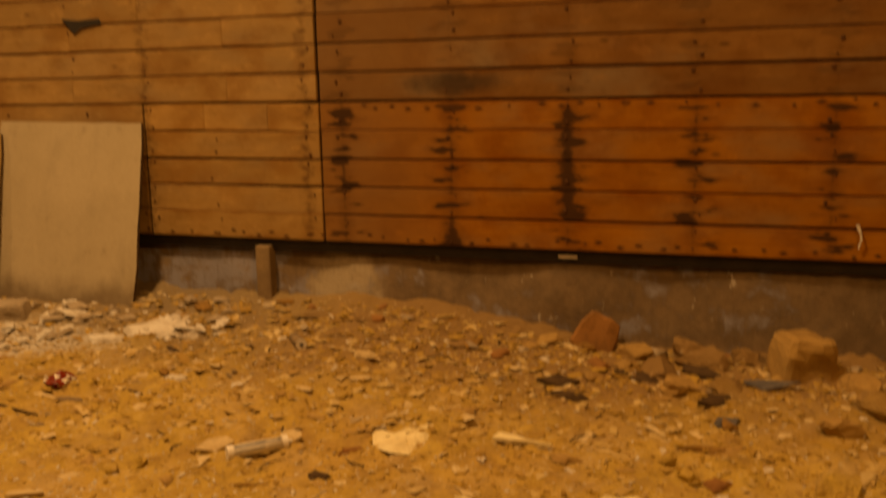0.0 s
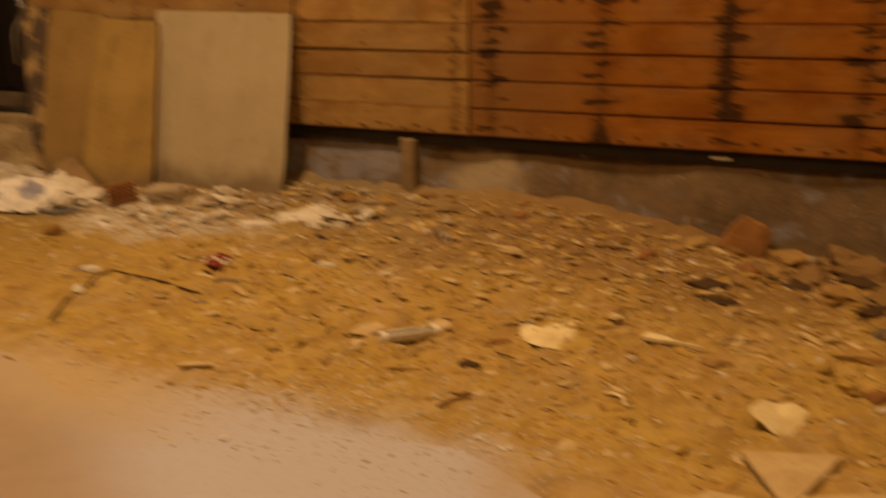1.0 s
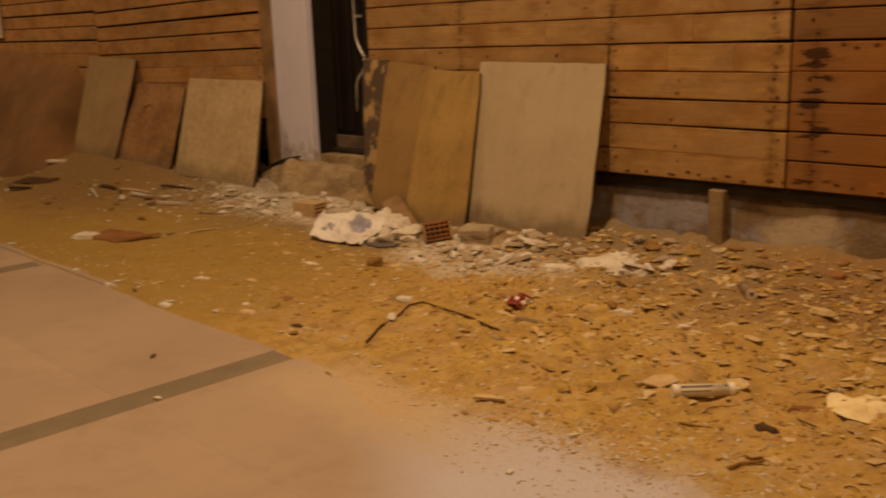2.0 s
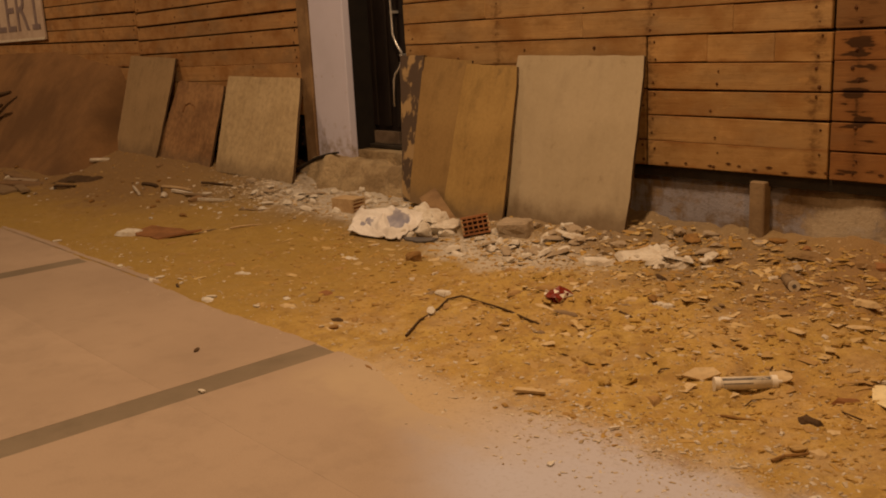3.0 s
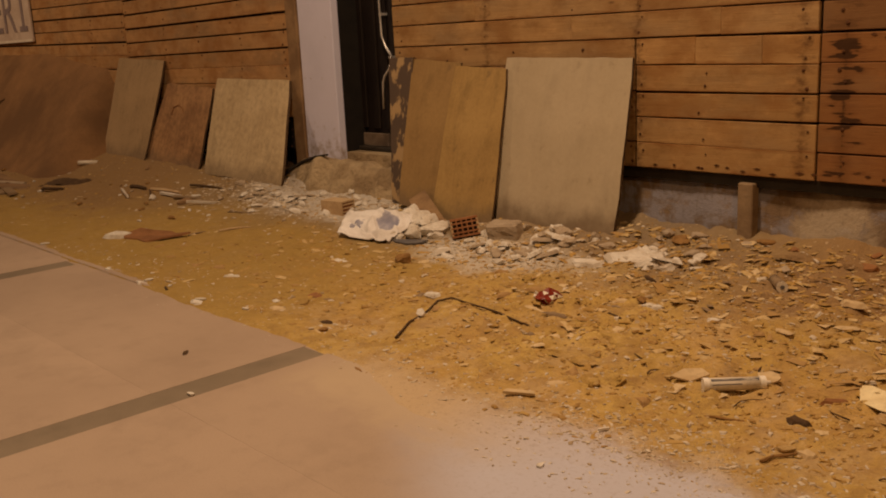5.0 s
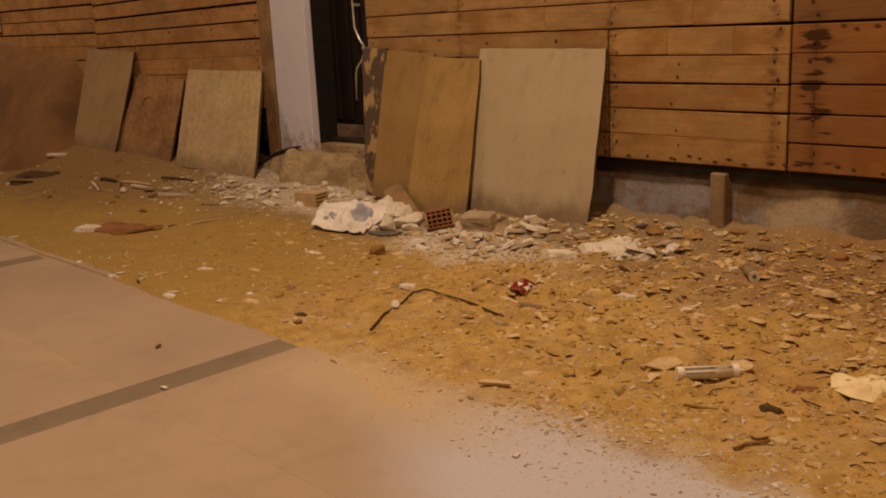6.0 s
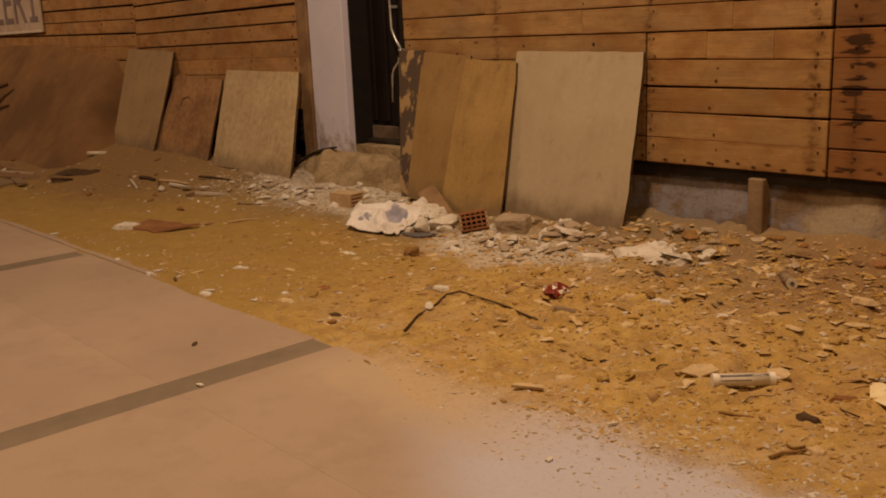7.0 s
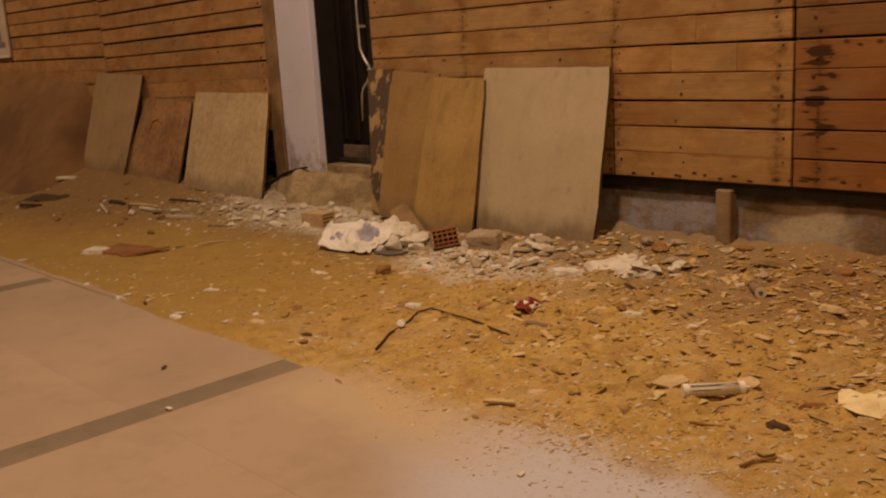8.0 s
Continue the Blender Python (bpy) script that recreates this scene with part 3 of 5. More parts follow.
def nails(cols, rows, parent, rng, edges=()):
    verts, faces = [], []
    for x in cols:
        for z in rows:
            for dz in (0.035, 0.105):
                if rng.random() < 0.3:
                    continue
                cx, cz, r = x + rng.uniform(-0.024, 0.024), z + dz + rng.uniform(-0.018, 0.018), rng.uniform(0.004, 0.0115)
                k = len(verts)
                for a in range(6):
                    verts.append((cx + r * math.cos(a * 1.047), -0.026, cz + r * math.sin(a * 1.047)))
                for a in range(6):
                    verts.append((cx + 0.6 * r * math.cos(a * 1.047), -0.0305, cz + 0.6 * r * math.sin(a * 1.047)))
                faces.append(tuple(range(k + 6, k + 12)))
                faces += [(k + a, k + (a + 1) % 6, k + 6 + (a + 1) % 6, k + 6 + a) for a in range(6)]
    for z in edges:
        x = cols[0]
        while x < cols[-1]:
            x += rng.uniform(0.06, 0.16)
            w, cz = rng.uniform(0.007, 0.027), z + rng.uniform(-0.014, 0.014)
            k = len(verts)
            verts += [(x - w, -0.0275, cz), (x, -0.0275, cz - 0.007), (x + w, -0.0275, cz), (x, -0.0275, cz + 0.007), (x, -0.0235, cz)]
            faces += [(k, k + 1, k + 2, k + 3), (k + 1, k, k + 4), (k + 2, k + 1, k + 4), (k + 3, k + 2, k + 4), (k, k + 3, k + 4)]
    me = bpy.data.meshes.new("nails")
    me.from_pydata(verts, [], faces)
    me.materials.append(M_NAIL)
    ob = new("nails", me)
    ob.parent = parent
    ob["kind"] = "stuff"
    return ob


def panel(label, x0, x1, z0, count, mat, cols, seed, gaps=None, proud=0.0, edges=(), cuts=None, left=0.0, right=0.0, short=None):
    """One panel of planks nailed to studs; the gaps between its planks differ, some planks are butted, and a panel may hang lower at one end."""
    rng = random.Random(seed)
    t = thing("plank_panel", pose(0, 0, 0), label, "hoarding panel", "panels of the hoarding")
    for k in range(count):
        gap = (gaps or {}).get(k, rng.choice((0.003, 0.005, 0.008)))
        ends = [x0 + rng.uniform(0, 0.004), *(cuts or {}).get(k, ()), (short or {}).get(k, x1) - rng.uniform(0, 0.004)]
        for a, b in zip(ends, ends[1:]):
            plank(a, b, z0 + k * PITCH, z0 + (k + 1) * PITCH - gap, mat, t, rng, proud)
    nails(cols, [z0 + k * PITCH for k in range(count)], t, rng, edges)
    if left or right:
        for ob in t.children:
            for v in ob.data.vertices:
                v.co.z += left + (right - left) * (v.co.x - x0) / (x1 - x0)
    return t


Z0 = 0.54
Z5 = Z0 + 5 * PITCH
panel("honey-coloured plank panel with rusty nails, sound", -1.045, 0.004, Z0, 5, M_HONEY, (-1.01, -0.62, -0.06), 3, {2: 0.013}, edges=(Z0 + 0.03,), cuts={4: (-0.67, -0.29)}, right=-0.004)
panel("honey-coloured plank panel half hidden by leaning sheets", -3.12, -1.053, Z0, 5, M_PLANK, (-3.05, -2.55, -1.95, -1.4, -1.09), 4)
panel("long upper planks of the hoarding, honey-coloured", -3.12, -0.002, Z5 + 0.004, 10, M_PLANK, (-3.05, -2.2, -1.5, -1.02, -0.06), 5, {0: 0.006, 1: 0.009}, 0.004, cuts={0: (-1.5, -0.52), 1: (-2.3, -1.03), 2: (-1.5, -0.53), 3: (-1.04,), 4: (-2.2, -0.52)})
panel("orange-brown plank panel with black rust stains round its nails", 0.012, 4.6, Z0, 5, M_PLANK_R, (0.12, 0.71, 1.28, 1.86, 2.43, 3.0, 3.6), 6, {1: 0.008}, edges=(Z0 + 0.03, Z5 - 0.03))
panel("greyed upper planks of the hoarding with sooty patches", 0.010, 4.6, Z5 + 0.004, 10, M_PLANK_RU, (0.12, 0.71, 1.28, 1.86, 2.43, 3.0, 3.6), 7, {0: 0.007})
panel("weathered plank panel beside the doorway, wide open joints", -7.44, -4.46, 0.435, 17, M_PLANK_L, (-7.38, -6.6, -5.9, -5.2, -4.52), 8, {5: 0.012, 6: 0.014, 7: 0.019, 8: 0.018, 9: 0.017, 10: 0.016, 11: 0.015, 12: 0.015, 13: 0.014}, left=-0.033, short={0: -4.66, 1: -4.64})
panel("weathered plank panel behind the earth heap", -16.0, -7.452, 0.44, 17, M_PLANK_L, (-10.0, -9.2, -8.3, -7.5), 9, {6: 0.014, 7: 0.012, 8: 0.016, 9: 0.013, 10: 0.015, 11: 0.013, 12: 0.012}, -0.003, left=0.075, right=-0.022)

# black boards added to close the hoarding, so its joints read as shaded gaps
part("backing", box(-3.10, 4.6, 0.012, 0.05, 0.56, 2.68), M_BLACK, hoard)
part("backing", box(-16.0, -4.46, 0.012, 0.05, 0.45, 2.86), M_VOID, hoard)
# black beam under the planks, set back
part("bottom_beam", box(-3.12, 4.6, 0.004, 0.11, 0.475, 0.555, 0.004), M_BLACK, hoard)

def plinth(x0, x1, top, seed):
    """Rough-cast concrete, uneven on its face."""
    bm = bmesh.new()
    nx, nz = max(2, int((x1 - x0) / 0.05)), 14
    rows = []
    for j in range(nz + 1):
        z = -0.2 + (top + 0.2) * j / nz
        rows.append([bm.verts.new((x0 + (x1 - x0) * i / nx, 0.035 - 0.02 * noise.noise((x0 + (x1 - x0) * i / nx * 2.2, z * 3, seed)) - 0.008 * noise.noise((i * 0.7, z * 17, seed)), z)) for i in range(nx + 1)])
    for a, b in zip(rows, rows[1:]):
        for i in range(nx):
            bm.faces.new((a[i], a[i + 1], b[i + 1], b[i]))
    back = [bm.verts.new((x, 0.3, z)) for x, z in ((x0, -0.2), (x1, -0.2), (x1, top), (x0, top))]
    bm.faces.new((rows[-1][0], *rows[-1][1:], back[2], back[3]))
    bm.faces.new(back)
    return part("plinth", bm, M_BASE, hoard, "rough stained concrete plinth", True)


plinth(-3.12, 4.6, 0.48, 2.0)
plinth(-16.0, -4.70, 0.44, 7.0)
# black board added behind the open corner, for the darkness of the gap
part("void_backing", box(-4.72, -4.31, 0.10, 0.14, -0.1, 0.45), M_VOID, hoard, "black board standing in for the unlit gap beside the pillar")

# short timber stub that props the beam
stub = part("timber_stub", box(-0.398, -0.312, -0.04, 0.03, 0.10, 0.50, 0.006), M_STUB)
tagged(stub, "short weathered timber stub standing before the plinth", "post")

# doorway
pillar = part("door_pillar", box(-4.30, -3.855, -0.02, 0.05, 0.30, 2.9, 0.01, 2), M_PILLAR)
# the doorway's sides and back wall are coloured near-black in place of shade
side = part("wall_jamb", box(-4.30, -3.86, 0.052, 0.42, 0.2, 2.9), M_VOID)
tagged(side, "near-black side of the doorway, its shade in the colour", "wall", kind="structure")
tagged(pillar, "lilac-white painted plaster pillar with a grimy foot", "pillar", kind="structure")
jamb = part("jamb_post", box(-4.455, -4.31, -0.035, 0.09, 0.12, 2.9, 0.006), M_POST)
tagged(jamb, "brown timber post nailed beside the white pillar", "post")
door = thing("door_1", pose(-3.775, 0.22, 0.49), "dark brown steel door, closed, with a cranked pull bar", "door", kind="structure")
part("leaf", box(-0.25, 0.95, 0.03, 0.08, 0.09, 2.3, 0.004), M_DOOR, door)
for x0, x1 in ((-0.15, -0.03), (0.05, 0.13), (0.20, 0.26), (0.33, 0.45), (0.52, 0.62)):
    part("raised_panel", box(x0, x1, 0.012, 0.032, 0.14, 2.25, 0.006), M_DOOR, door)
part("door_frame", box(-0.25, -0.19, -0.03, 0.03, 0.0, 2.35, 0.004), M_DOOR, door)
part("kick_plate", box(-0.13, 0.22, 0.008, 0.036, 0.0, 0.10, 0.003), M_DOOR_LOW, door, "dusty lighter plate at the foot of the door")
part("door_sill", box(-0.25, 0.95, -0.05, 0.1, -0.03, 0.0, 0.004), M_BLACK, door)
bar = part("pull_bar", bent_bar([(0.255, -0.03, 1.5), (0.255, -0.03, 1.10), (0.262, -0.032, 0.85), (0.30, -0.035, 0.78), (0.365, -0.04, 0.71), (0.372, -0.04, 0.67), (0.33, -0.035, 0.60), (0.268, -0.03, 0.55), (0.245, -0.03, 0.50), (0.235, -0.03, 0.30)], 0.0085, 8), M_STEEL, door, "bent bright steel bar", True)
part("bracket", box(0.24, 0.27, -0.03, 0.032, 1.0, 1.02), M_STEEL, bar)
part("bracket", box(0.34, 0.362, -0.04, 0.032, 0.68, 0.70), M_STEEL, bar)
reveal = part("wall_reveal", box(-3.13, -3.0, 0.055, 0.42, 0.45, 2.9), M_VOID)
tagged(reveal, "near-black inner side of the doorway, its shade in the colour", "wall", kind="structure")
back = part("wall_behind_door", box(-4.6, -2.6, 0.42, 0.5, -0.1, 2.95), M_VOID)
tagged(back, "near-black wall added to close the doorway", "wall", kind="structure")
inner = part("floor_slab", box(-3.86, -3.0, 0.05, 0.42, 0.2, 0.455), M_STEP)
tagged(inner, "mortar floor slab of the doorway", "floor", kind="structure")


def mound(x0, x1, y0, y1, height, mat, step, seed, amp=0.02):
    bm = bmesh.new()
    nx, ny = int((x1 - x0) / step), int((y1 - y0) / step)
    vs = []
    for j in range(ny + 1):
        row = []
        for i in range(nx + 1):
            x, y = x0 + (x1 - x0) * i / nx, y0 + (y1 - y0) * j / ny
            row.append(bm.verts.new((x, y, height(x, y) + amp * noise.noise((x * 4, y * 4, seed)) + amp * 0.5 * noise.noise((x * 13, y * 13, seed)))))
        vs.append(row)
    for a, b in zip(vs, vs[1:]):
        for i in range(nx):
            bm.faces.new((a[i], a[i + 1], b[i + 1], b[i]))
    return bm


def step_height(x, y):
    """A crumbled mortar ramp that falls from the sill."""
    side = smooth01((x + 4.60) / 0.30) * smooth01((-2.85 - x) / 0.25)
    return 0.10 + side * ((0.31 - 0.03 * smooth01((x + 3.9) / 0.3) + 0.03 * noise.noise((x * 5, 0, 2))) * smooth01((y + 0.24 + 0.05 * noise.noise((x * 6, 1, 4))) / 0.20))


ramp = part("door_step", mound(-4.66, -2.9, -0.42, 0.30, step_height, M_STEP, 0.02, 4.0, 0.03), M_STEP, None, "", True)
tagged(ramp, "crumbled mortar ramp at the foot of the doorway", "step", kind="structure")


def heap_height(x, y):
    along = smooth01((-7.25 - x) / 0.8) * (0.86 + 0.14 * smooth01((-7.9 - x) / 2.0))
    return -0.05 + along * 1.52 * smooth01((y + 1.25) / 1.5)


heap = part("earth_heap", mound(-16.0, -7.2, -1.4, 0.0, heap_height, M_HEAP, 0.05, 9.0, 0.012), M_HEAP, None, "", True)
tagged(heap, "tall dark brown heap of earth against the hoarding", "earth heap", kind="structure")


# thin black strip curving across the pillar's foot
strip = part("curved_strip", bent_bar([(-4.62, -0.20, 0.20), (-4.50, -0.15, 0.26), (-4.38, -0.11, 0.32), (-4.26, -0.09, 0.375), (-4.12, -0.075, 0.415), (-3.96, -0.07, 0.44)], 0.022, 7, 0.35), M_BLACK, None, "", True)
tagged(strip, "black curved strip lying over the foot of the pillar", "rubber strip")

# ---- leaning sheets ----
def leaning(name, label, top_l, top_r, foot_l, foot_r, thick, mat, seed, chip=0.02):
    """A sheet standing on its lower edge and leaning on the hoarding. Corners are given seen from the front; built in its own frame, foot at z = 0."""
    tl, tr, bl, br = (Vector(v) for v in (top_l, top_r, foot_l, foot_r))
    origin = (bl + br) / 2
    ex = (br - bl).normalized()
    up = ((tl + tr) / 2 - origin)
    up = (up - ex * up.dot(ex)).normalized()
    ey = up.cross(ex)
    m = Matrix((ex, ey, up)).transposed().to_4x4()
    m.translation = origin
    inv = m.inverted()
    q = [inv @ v for v in (bl, br, tr, tl)]
    rng = random.Random(seed)
    rim = []
    for k in range(4):
        a, b = q[k], q[(k + 1) % 4]
        n = 9
        for i in range(n):
            f = i / n
            c = a.lerp(b, f)
            j = 0.004 if 0 < i else 0.0
            rim.append((c.x + rng.uniform(-j, j) + (chip * (0.5 - (c.x > 0)) if i == 0 else 0), c.z + rng.uniform(-j, j)))
    bm = bmesh.new()
    bow = lambda x, z: 0.006 * math.sin(z * 2.5 + seed) + 0.004 * math.sin(x * 4 + seed)
    fr = [bm.verts.new((x, bow(x, z), z)) for x, z in rim]
    bk = [bm.verts.new((x, thick + bow(x, z), z)) for x, z in rim]
    bm.faces.new(fr)
    bm.faces.new(bk[::-1])
    for i in range(len(fr)):
        j = (i + 1) % len(fr)
        bm.faces.new((fr[j], fr[i], bk[i], bk[j])).material_index = 1
    bmesh.ops.recalc_face_normals(bm, faces=bm.faces[:])
    ob = part(name, bm, mat)
    ob.data.materials.append(M_EDGE)
    ob.matrix_world = m
    return tagged(ob, label, "board", "sheets leaning on the hoarding")


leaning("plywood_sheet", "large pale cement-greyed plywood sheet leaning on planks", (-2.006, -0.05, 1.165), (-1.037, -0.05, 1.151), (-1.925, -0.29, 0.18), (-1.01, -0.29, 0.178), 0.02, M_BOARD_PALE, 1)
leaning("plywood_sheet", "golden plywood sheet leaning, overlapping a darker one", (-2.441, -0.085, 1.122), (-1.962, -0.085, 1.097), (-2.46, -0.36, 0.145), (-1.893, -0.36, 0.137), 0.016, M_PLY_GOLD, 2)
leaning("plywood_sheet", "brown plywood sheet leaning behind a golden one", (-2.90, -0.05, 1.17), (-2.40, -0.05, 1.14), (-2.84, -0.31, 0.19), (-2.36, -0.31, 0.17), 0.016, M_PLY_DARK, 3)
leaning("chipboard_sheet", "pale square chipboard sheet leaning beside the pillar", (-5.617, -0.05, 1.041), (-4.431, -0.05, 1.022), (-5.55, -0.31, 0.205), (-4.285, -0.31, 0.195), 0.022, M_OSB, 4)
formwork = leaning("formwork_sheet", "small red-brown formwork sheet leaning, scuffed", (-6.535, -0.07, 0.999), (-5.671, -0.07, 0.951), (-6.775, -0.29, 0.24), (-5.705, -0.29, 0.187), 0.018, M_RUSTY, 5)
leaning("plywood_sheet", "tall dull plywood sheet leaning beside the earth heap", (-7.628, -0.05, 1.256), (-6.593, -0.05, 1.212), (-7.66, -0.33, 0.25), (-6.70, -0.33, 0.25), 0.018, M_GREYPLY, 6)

part("scrawl", bent_bar([(-0.14, -0.006, 0.50), (-0.12, -0.006, 0.57), (-0.03, -0.006, 0.60), (0.06, -0.006, 0.57), (0.08, -0.006, 0.53)], 0.005, 5, 0.4), M_OLDBRICK, formwork, "dark scrawled mark")


def speckled():
    n = Nodes("tar-splashed plank", 0.85)
    p = n.obj()
    c = n.mix(n.ramp(n.noise(n.scaled(p, (1, 1, 0.6)), 7, 5, 0.6), 0.42, 0.49), (0.36, 0.245, 0.12), (0.085, 0.058, 0.042))
    return n.done(c, n.noise(p, 60, 4), 0.4, 0.005)


leaning("splashed_plank", "upright plank splashed with dark tar beside the door", (-3.146, -0.06, 1.184), (-2.877, -0.06, 1.183), (-3.01, -0.23, 0.18), (-2.87, -0.23, 0.18), 0.03, speckled(), 7)

# ---- the sign on the far hoarding ----
sign = thing("sign_board", pose(-9.98, -0.03, 1.49), "white sign board with faded grey capital letters", "sign")
part("panel", box(-3.2, 0.0, -0.025, 0.0, 0.0, 0.9, 0.004), M_SIGN, sign)
part("trim", box(-3.2, 0.0, -0.032, -0.0255, 0.0, 0.03), M_WHITE, sign)
for k, (ch, right) in enumerate((("\u0130", -0.24), ("R", -0.72), ("E", -1.15), ("L", -1.55))):
    cu = bpy.data.curves.new("letter", "FONT")
    cu.body, cu.size, cu.extrude, cu.align_x = ch, 0.78, 0.003, "CENTER"
    tmp = new("letter_curve", cu)
    dg = bpy.context.evaluated_depsgraph_get()
    me = bpy.data.meshes.new_from_object(tmp.evaluated_get(dg))
    bpy.data.objects.remove(tmp)
    me.materials.clear()
    me.materials.append(M_LETTER)
    ob = new("letter", me)
    ob.parent = sign
    ob.matrix_local = pose(right, -0.030, 0.13, 90, 0, 0)


# ---- bricks, sack, rubble by the doorway ----
def hollow_brick(m, label, along=0.19, wide=0.19, high=0.135, skin=None):
    """A clay block; its holes run along x."""
    t = thing("hollow_brick", m, label, "brick", "hollow bricks")
    # the holes are shallow; a dark core paints the shade behind them
    part("core", box(-along / 2 + 0.03, along / 2 - 0.03, -wide / 2 + 0.004, wide / 2 - 0.004, 0.004, high - 0.004), M_HOLE, t, "dark core for the shade in the hollows")
    bm = bmesh.new()
    for z0, z1 in ((0, 0.012), (high - 0.012, high)):
        box(-along / 2, along / 2, -wide / 2, wide / 2, z0, z1, bm=bm)
    for k in (1, 2, 3):
        z = high * k / 4
        box(-along / 2 + 0.001, along / 2 - 0.001, -wide / 2 + 0.003, wide / 2 - 0.003, z - 0.005, z + 0.005, bm=bm)
    part("shell", bm, skin or M_BRICK, t)
    for k in range(6):
        y = -wide / 2 + 0.006 + (wide - 0.012) * k / 5
        w = 0.006 if k in (0, 5) else 0.004
        part("web", box(-along / 2 + 0.0015, along / 2 - 0.0015, y - w, y + w, 0.012, high - 0.012), M_BRICK if 0 < k < 5 else M_BRICK_PALE, t)
    return t


hollow_brick(pose(-1.97, -0.50, 0.105, 8, -10, -43), "red hollow clay brick showing its holes, tilted on rubble", 0.17, 0.172, 0.115)
hollow_brick(pose(-3.30, -0.49, 0.10, 0, 0, 12), "dusty red hollow brick lying among broken plaster", 0.20, 0.14, 0.105, M_BRICK_PALE)


def on_earth(x, y, sink=0.006):
    return earth(x, y) - sink


def stone(name, label, x, y, r, mat, seed, category="stone", group="", rough=0.35, turn=0, lift=0.0, detail=2):
    ob = part(name, lump(*r, seed, rough, detail), mat)
    ob.matrix_world = pose(x, y, on_earth(x, y) + lift, 0, 0, turn)
    return tagged(ob, label, category, group)


def sack(x, y):
    """An empty woven sack thrown down flat: its back edge lies up on rubble, a slack bowl and creases run over it."""
    bm = bmesh.new()
    nx, ny = 56, 36
    front = (Vector((-0.26, -0.17, 0)), Vector((0.21, -0.13, 0)))
    rear = (Vector((-0.40, 0.04, 0)), Vector((0.17, 0.17, 0)))
    vs, prints = [], {}
    for j in range(ny + 1):
        row = []
        for i in range(nx + 1):
            u, v = i / nx, j / ny
            p = front[0].lerp(front[1], u).lerp(rear[0].lerp(rear[1], u), v)
            p.y += 0.018 * noise.noise((u * 5, v * 2, 1.1)) * (1 if v in (0, 1) else 0.5)
            p.x += 0.018 * noise.noise((u * 2, v * 5, 4.1))
            rho = math.hypot((u - 0.70) / 0.22, (v - 0.50) / 0.34)
            groove = abs((u - 0.10) * 0.66 - (0.62 - v) * 0.75) / 1.0 if 0.08 < u < 0.75 else 1.0
            fold = 1 - abs(noise.noise((u * 3.1 + 2 * v, v * 2.3 - u, 0.4))) * 2.2
            p.z = 0.010 + 0.135 * v ** 1.15 * (0.55 + 0.45 * math.sin(math.pi * min(u * 0.78 + 0.1, 1)))
            p.z += 0.030 * math.exp(-((rho - 1.0) / 0.24) ** 2) - 0.026 * math.exp(-(rho / 0.75) ** 2)
            p.z -= 0.034 * math.exp(-(groove / 0.045) ** 2)
            p.z += 0.022 * max(fold, 0) ** 3 + 0.006 * noise.noise((u * 11, v * 9, 8))
            row.append(bm.verts.new(p))
            prints[(i, j)] = rho < 0.86 + 0.12 * noise.noise((u * 9, v * 9, 1)) and u + 0.5 * v > 0.84 or (abs(u - 0.20 - 0.1 * v) < 0.07 and 0.36 < v < 0.66 and noise.noise((u * 13, v * 11, 3)) > -0.12)
        vs.append(row)
    for j, (a, b) in enumerate(zip(vs, vs[1:])):
        for i in range(nx):
            bm.faces.new((a[i], a[i + 1], b[i + 1], b[i])).material_index = 1 if prints[(i, j)] else 0
    ob = part("sack", bm, M_SACK, None, "", True)
    ob.data.materials.append(M_PRINT)
    thick = ob.modifiers.new("thickness", "SOLIDIFY")
    thick.thickness, thick.offset = 0.005, 1.0
    ob.matrix_world = pose(x, y, on_earth(x, y) - 0.01, 0, 0, 2)
    return tagged(ob, "crumpled empty white woven sack with grey print", "sack")


sack(-2.55, -0.70)
slip = part("plastic_scrap", shard(ragged(0.14, 0.035, 91, 12, 0.35), 0.008, 3, 0.5), M_LABEL)
slip.matrix_world = pose(-2.22, -0.75, on_earth(-2.22, -0.75) + 0.012, 4, -3, 12)
tagged(slip, "dark flat plastic scrap at the sack's edge", "litter")
for k, (x, y, r) in enumerate(((-2.50, -0.44, 0.085), (-2.38, -0.50, 0.095), (-2.26, -0.54, 0.08), (-2.58, -0.36, 0.07), (-2.13, -0.60, 0.055))):
    stone("plaster_lump", "white broken plaster lump heaped behind the sack", x, y, (r * 1.25, r, r * 0.85), M_CHALK, 860 + k, "rubble", "broken plaster", turn=k * 61, detail=3)
bm = box(-0.10, 0.10, -0.055, 0.055, -0.02, 0.095, 0.012)
bmesh.ops.subdivide_edges(bm, edges=bm.edges[:], cuts=2, use_grid_fill=True)
for v in bm.verts:
    v.co += 0.010 * noise.noise_vector(v.co * 17)
block = part("mortar_block", bm, M_GREYSTONE)
block.matrix_world = pose(-1.66, -0.47, on_earth(-1.66, -0.47), 6, -4, 16)
tagged(block, "dusty grey mortar block before the big sheet", "rubble")
for k, (x, y, r) in enumerate(((-2.26, -0.68, 0.07), (-2.20, -0.56, 0.08), (-2.38, -0.72, 0.05), (-2.12, -0.62, 0.05))):
    stone("plaster_lump", "white broken plaster lump beside the sack", x, y, (r * 1.3, r, r * 0.8), M_CHALK, 820 + k, "rubble", "broken plaster", turn=k * 70)
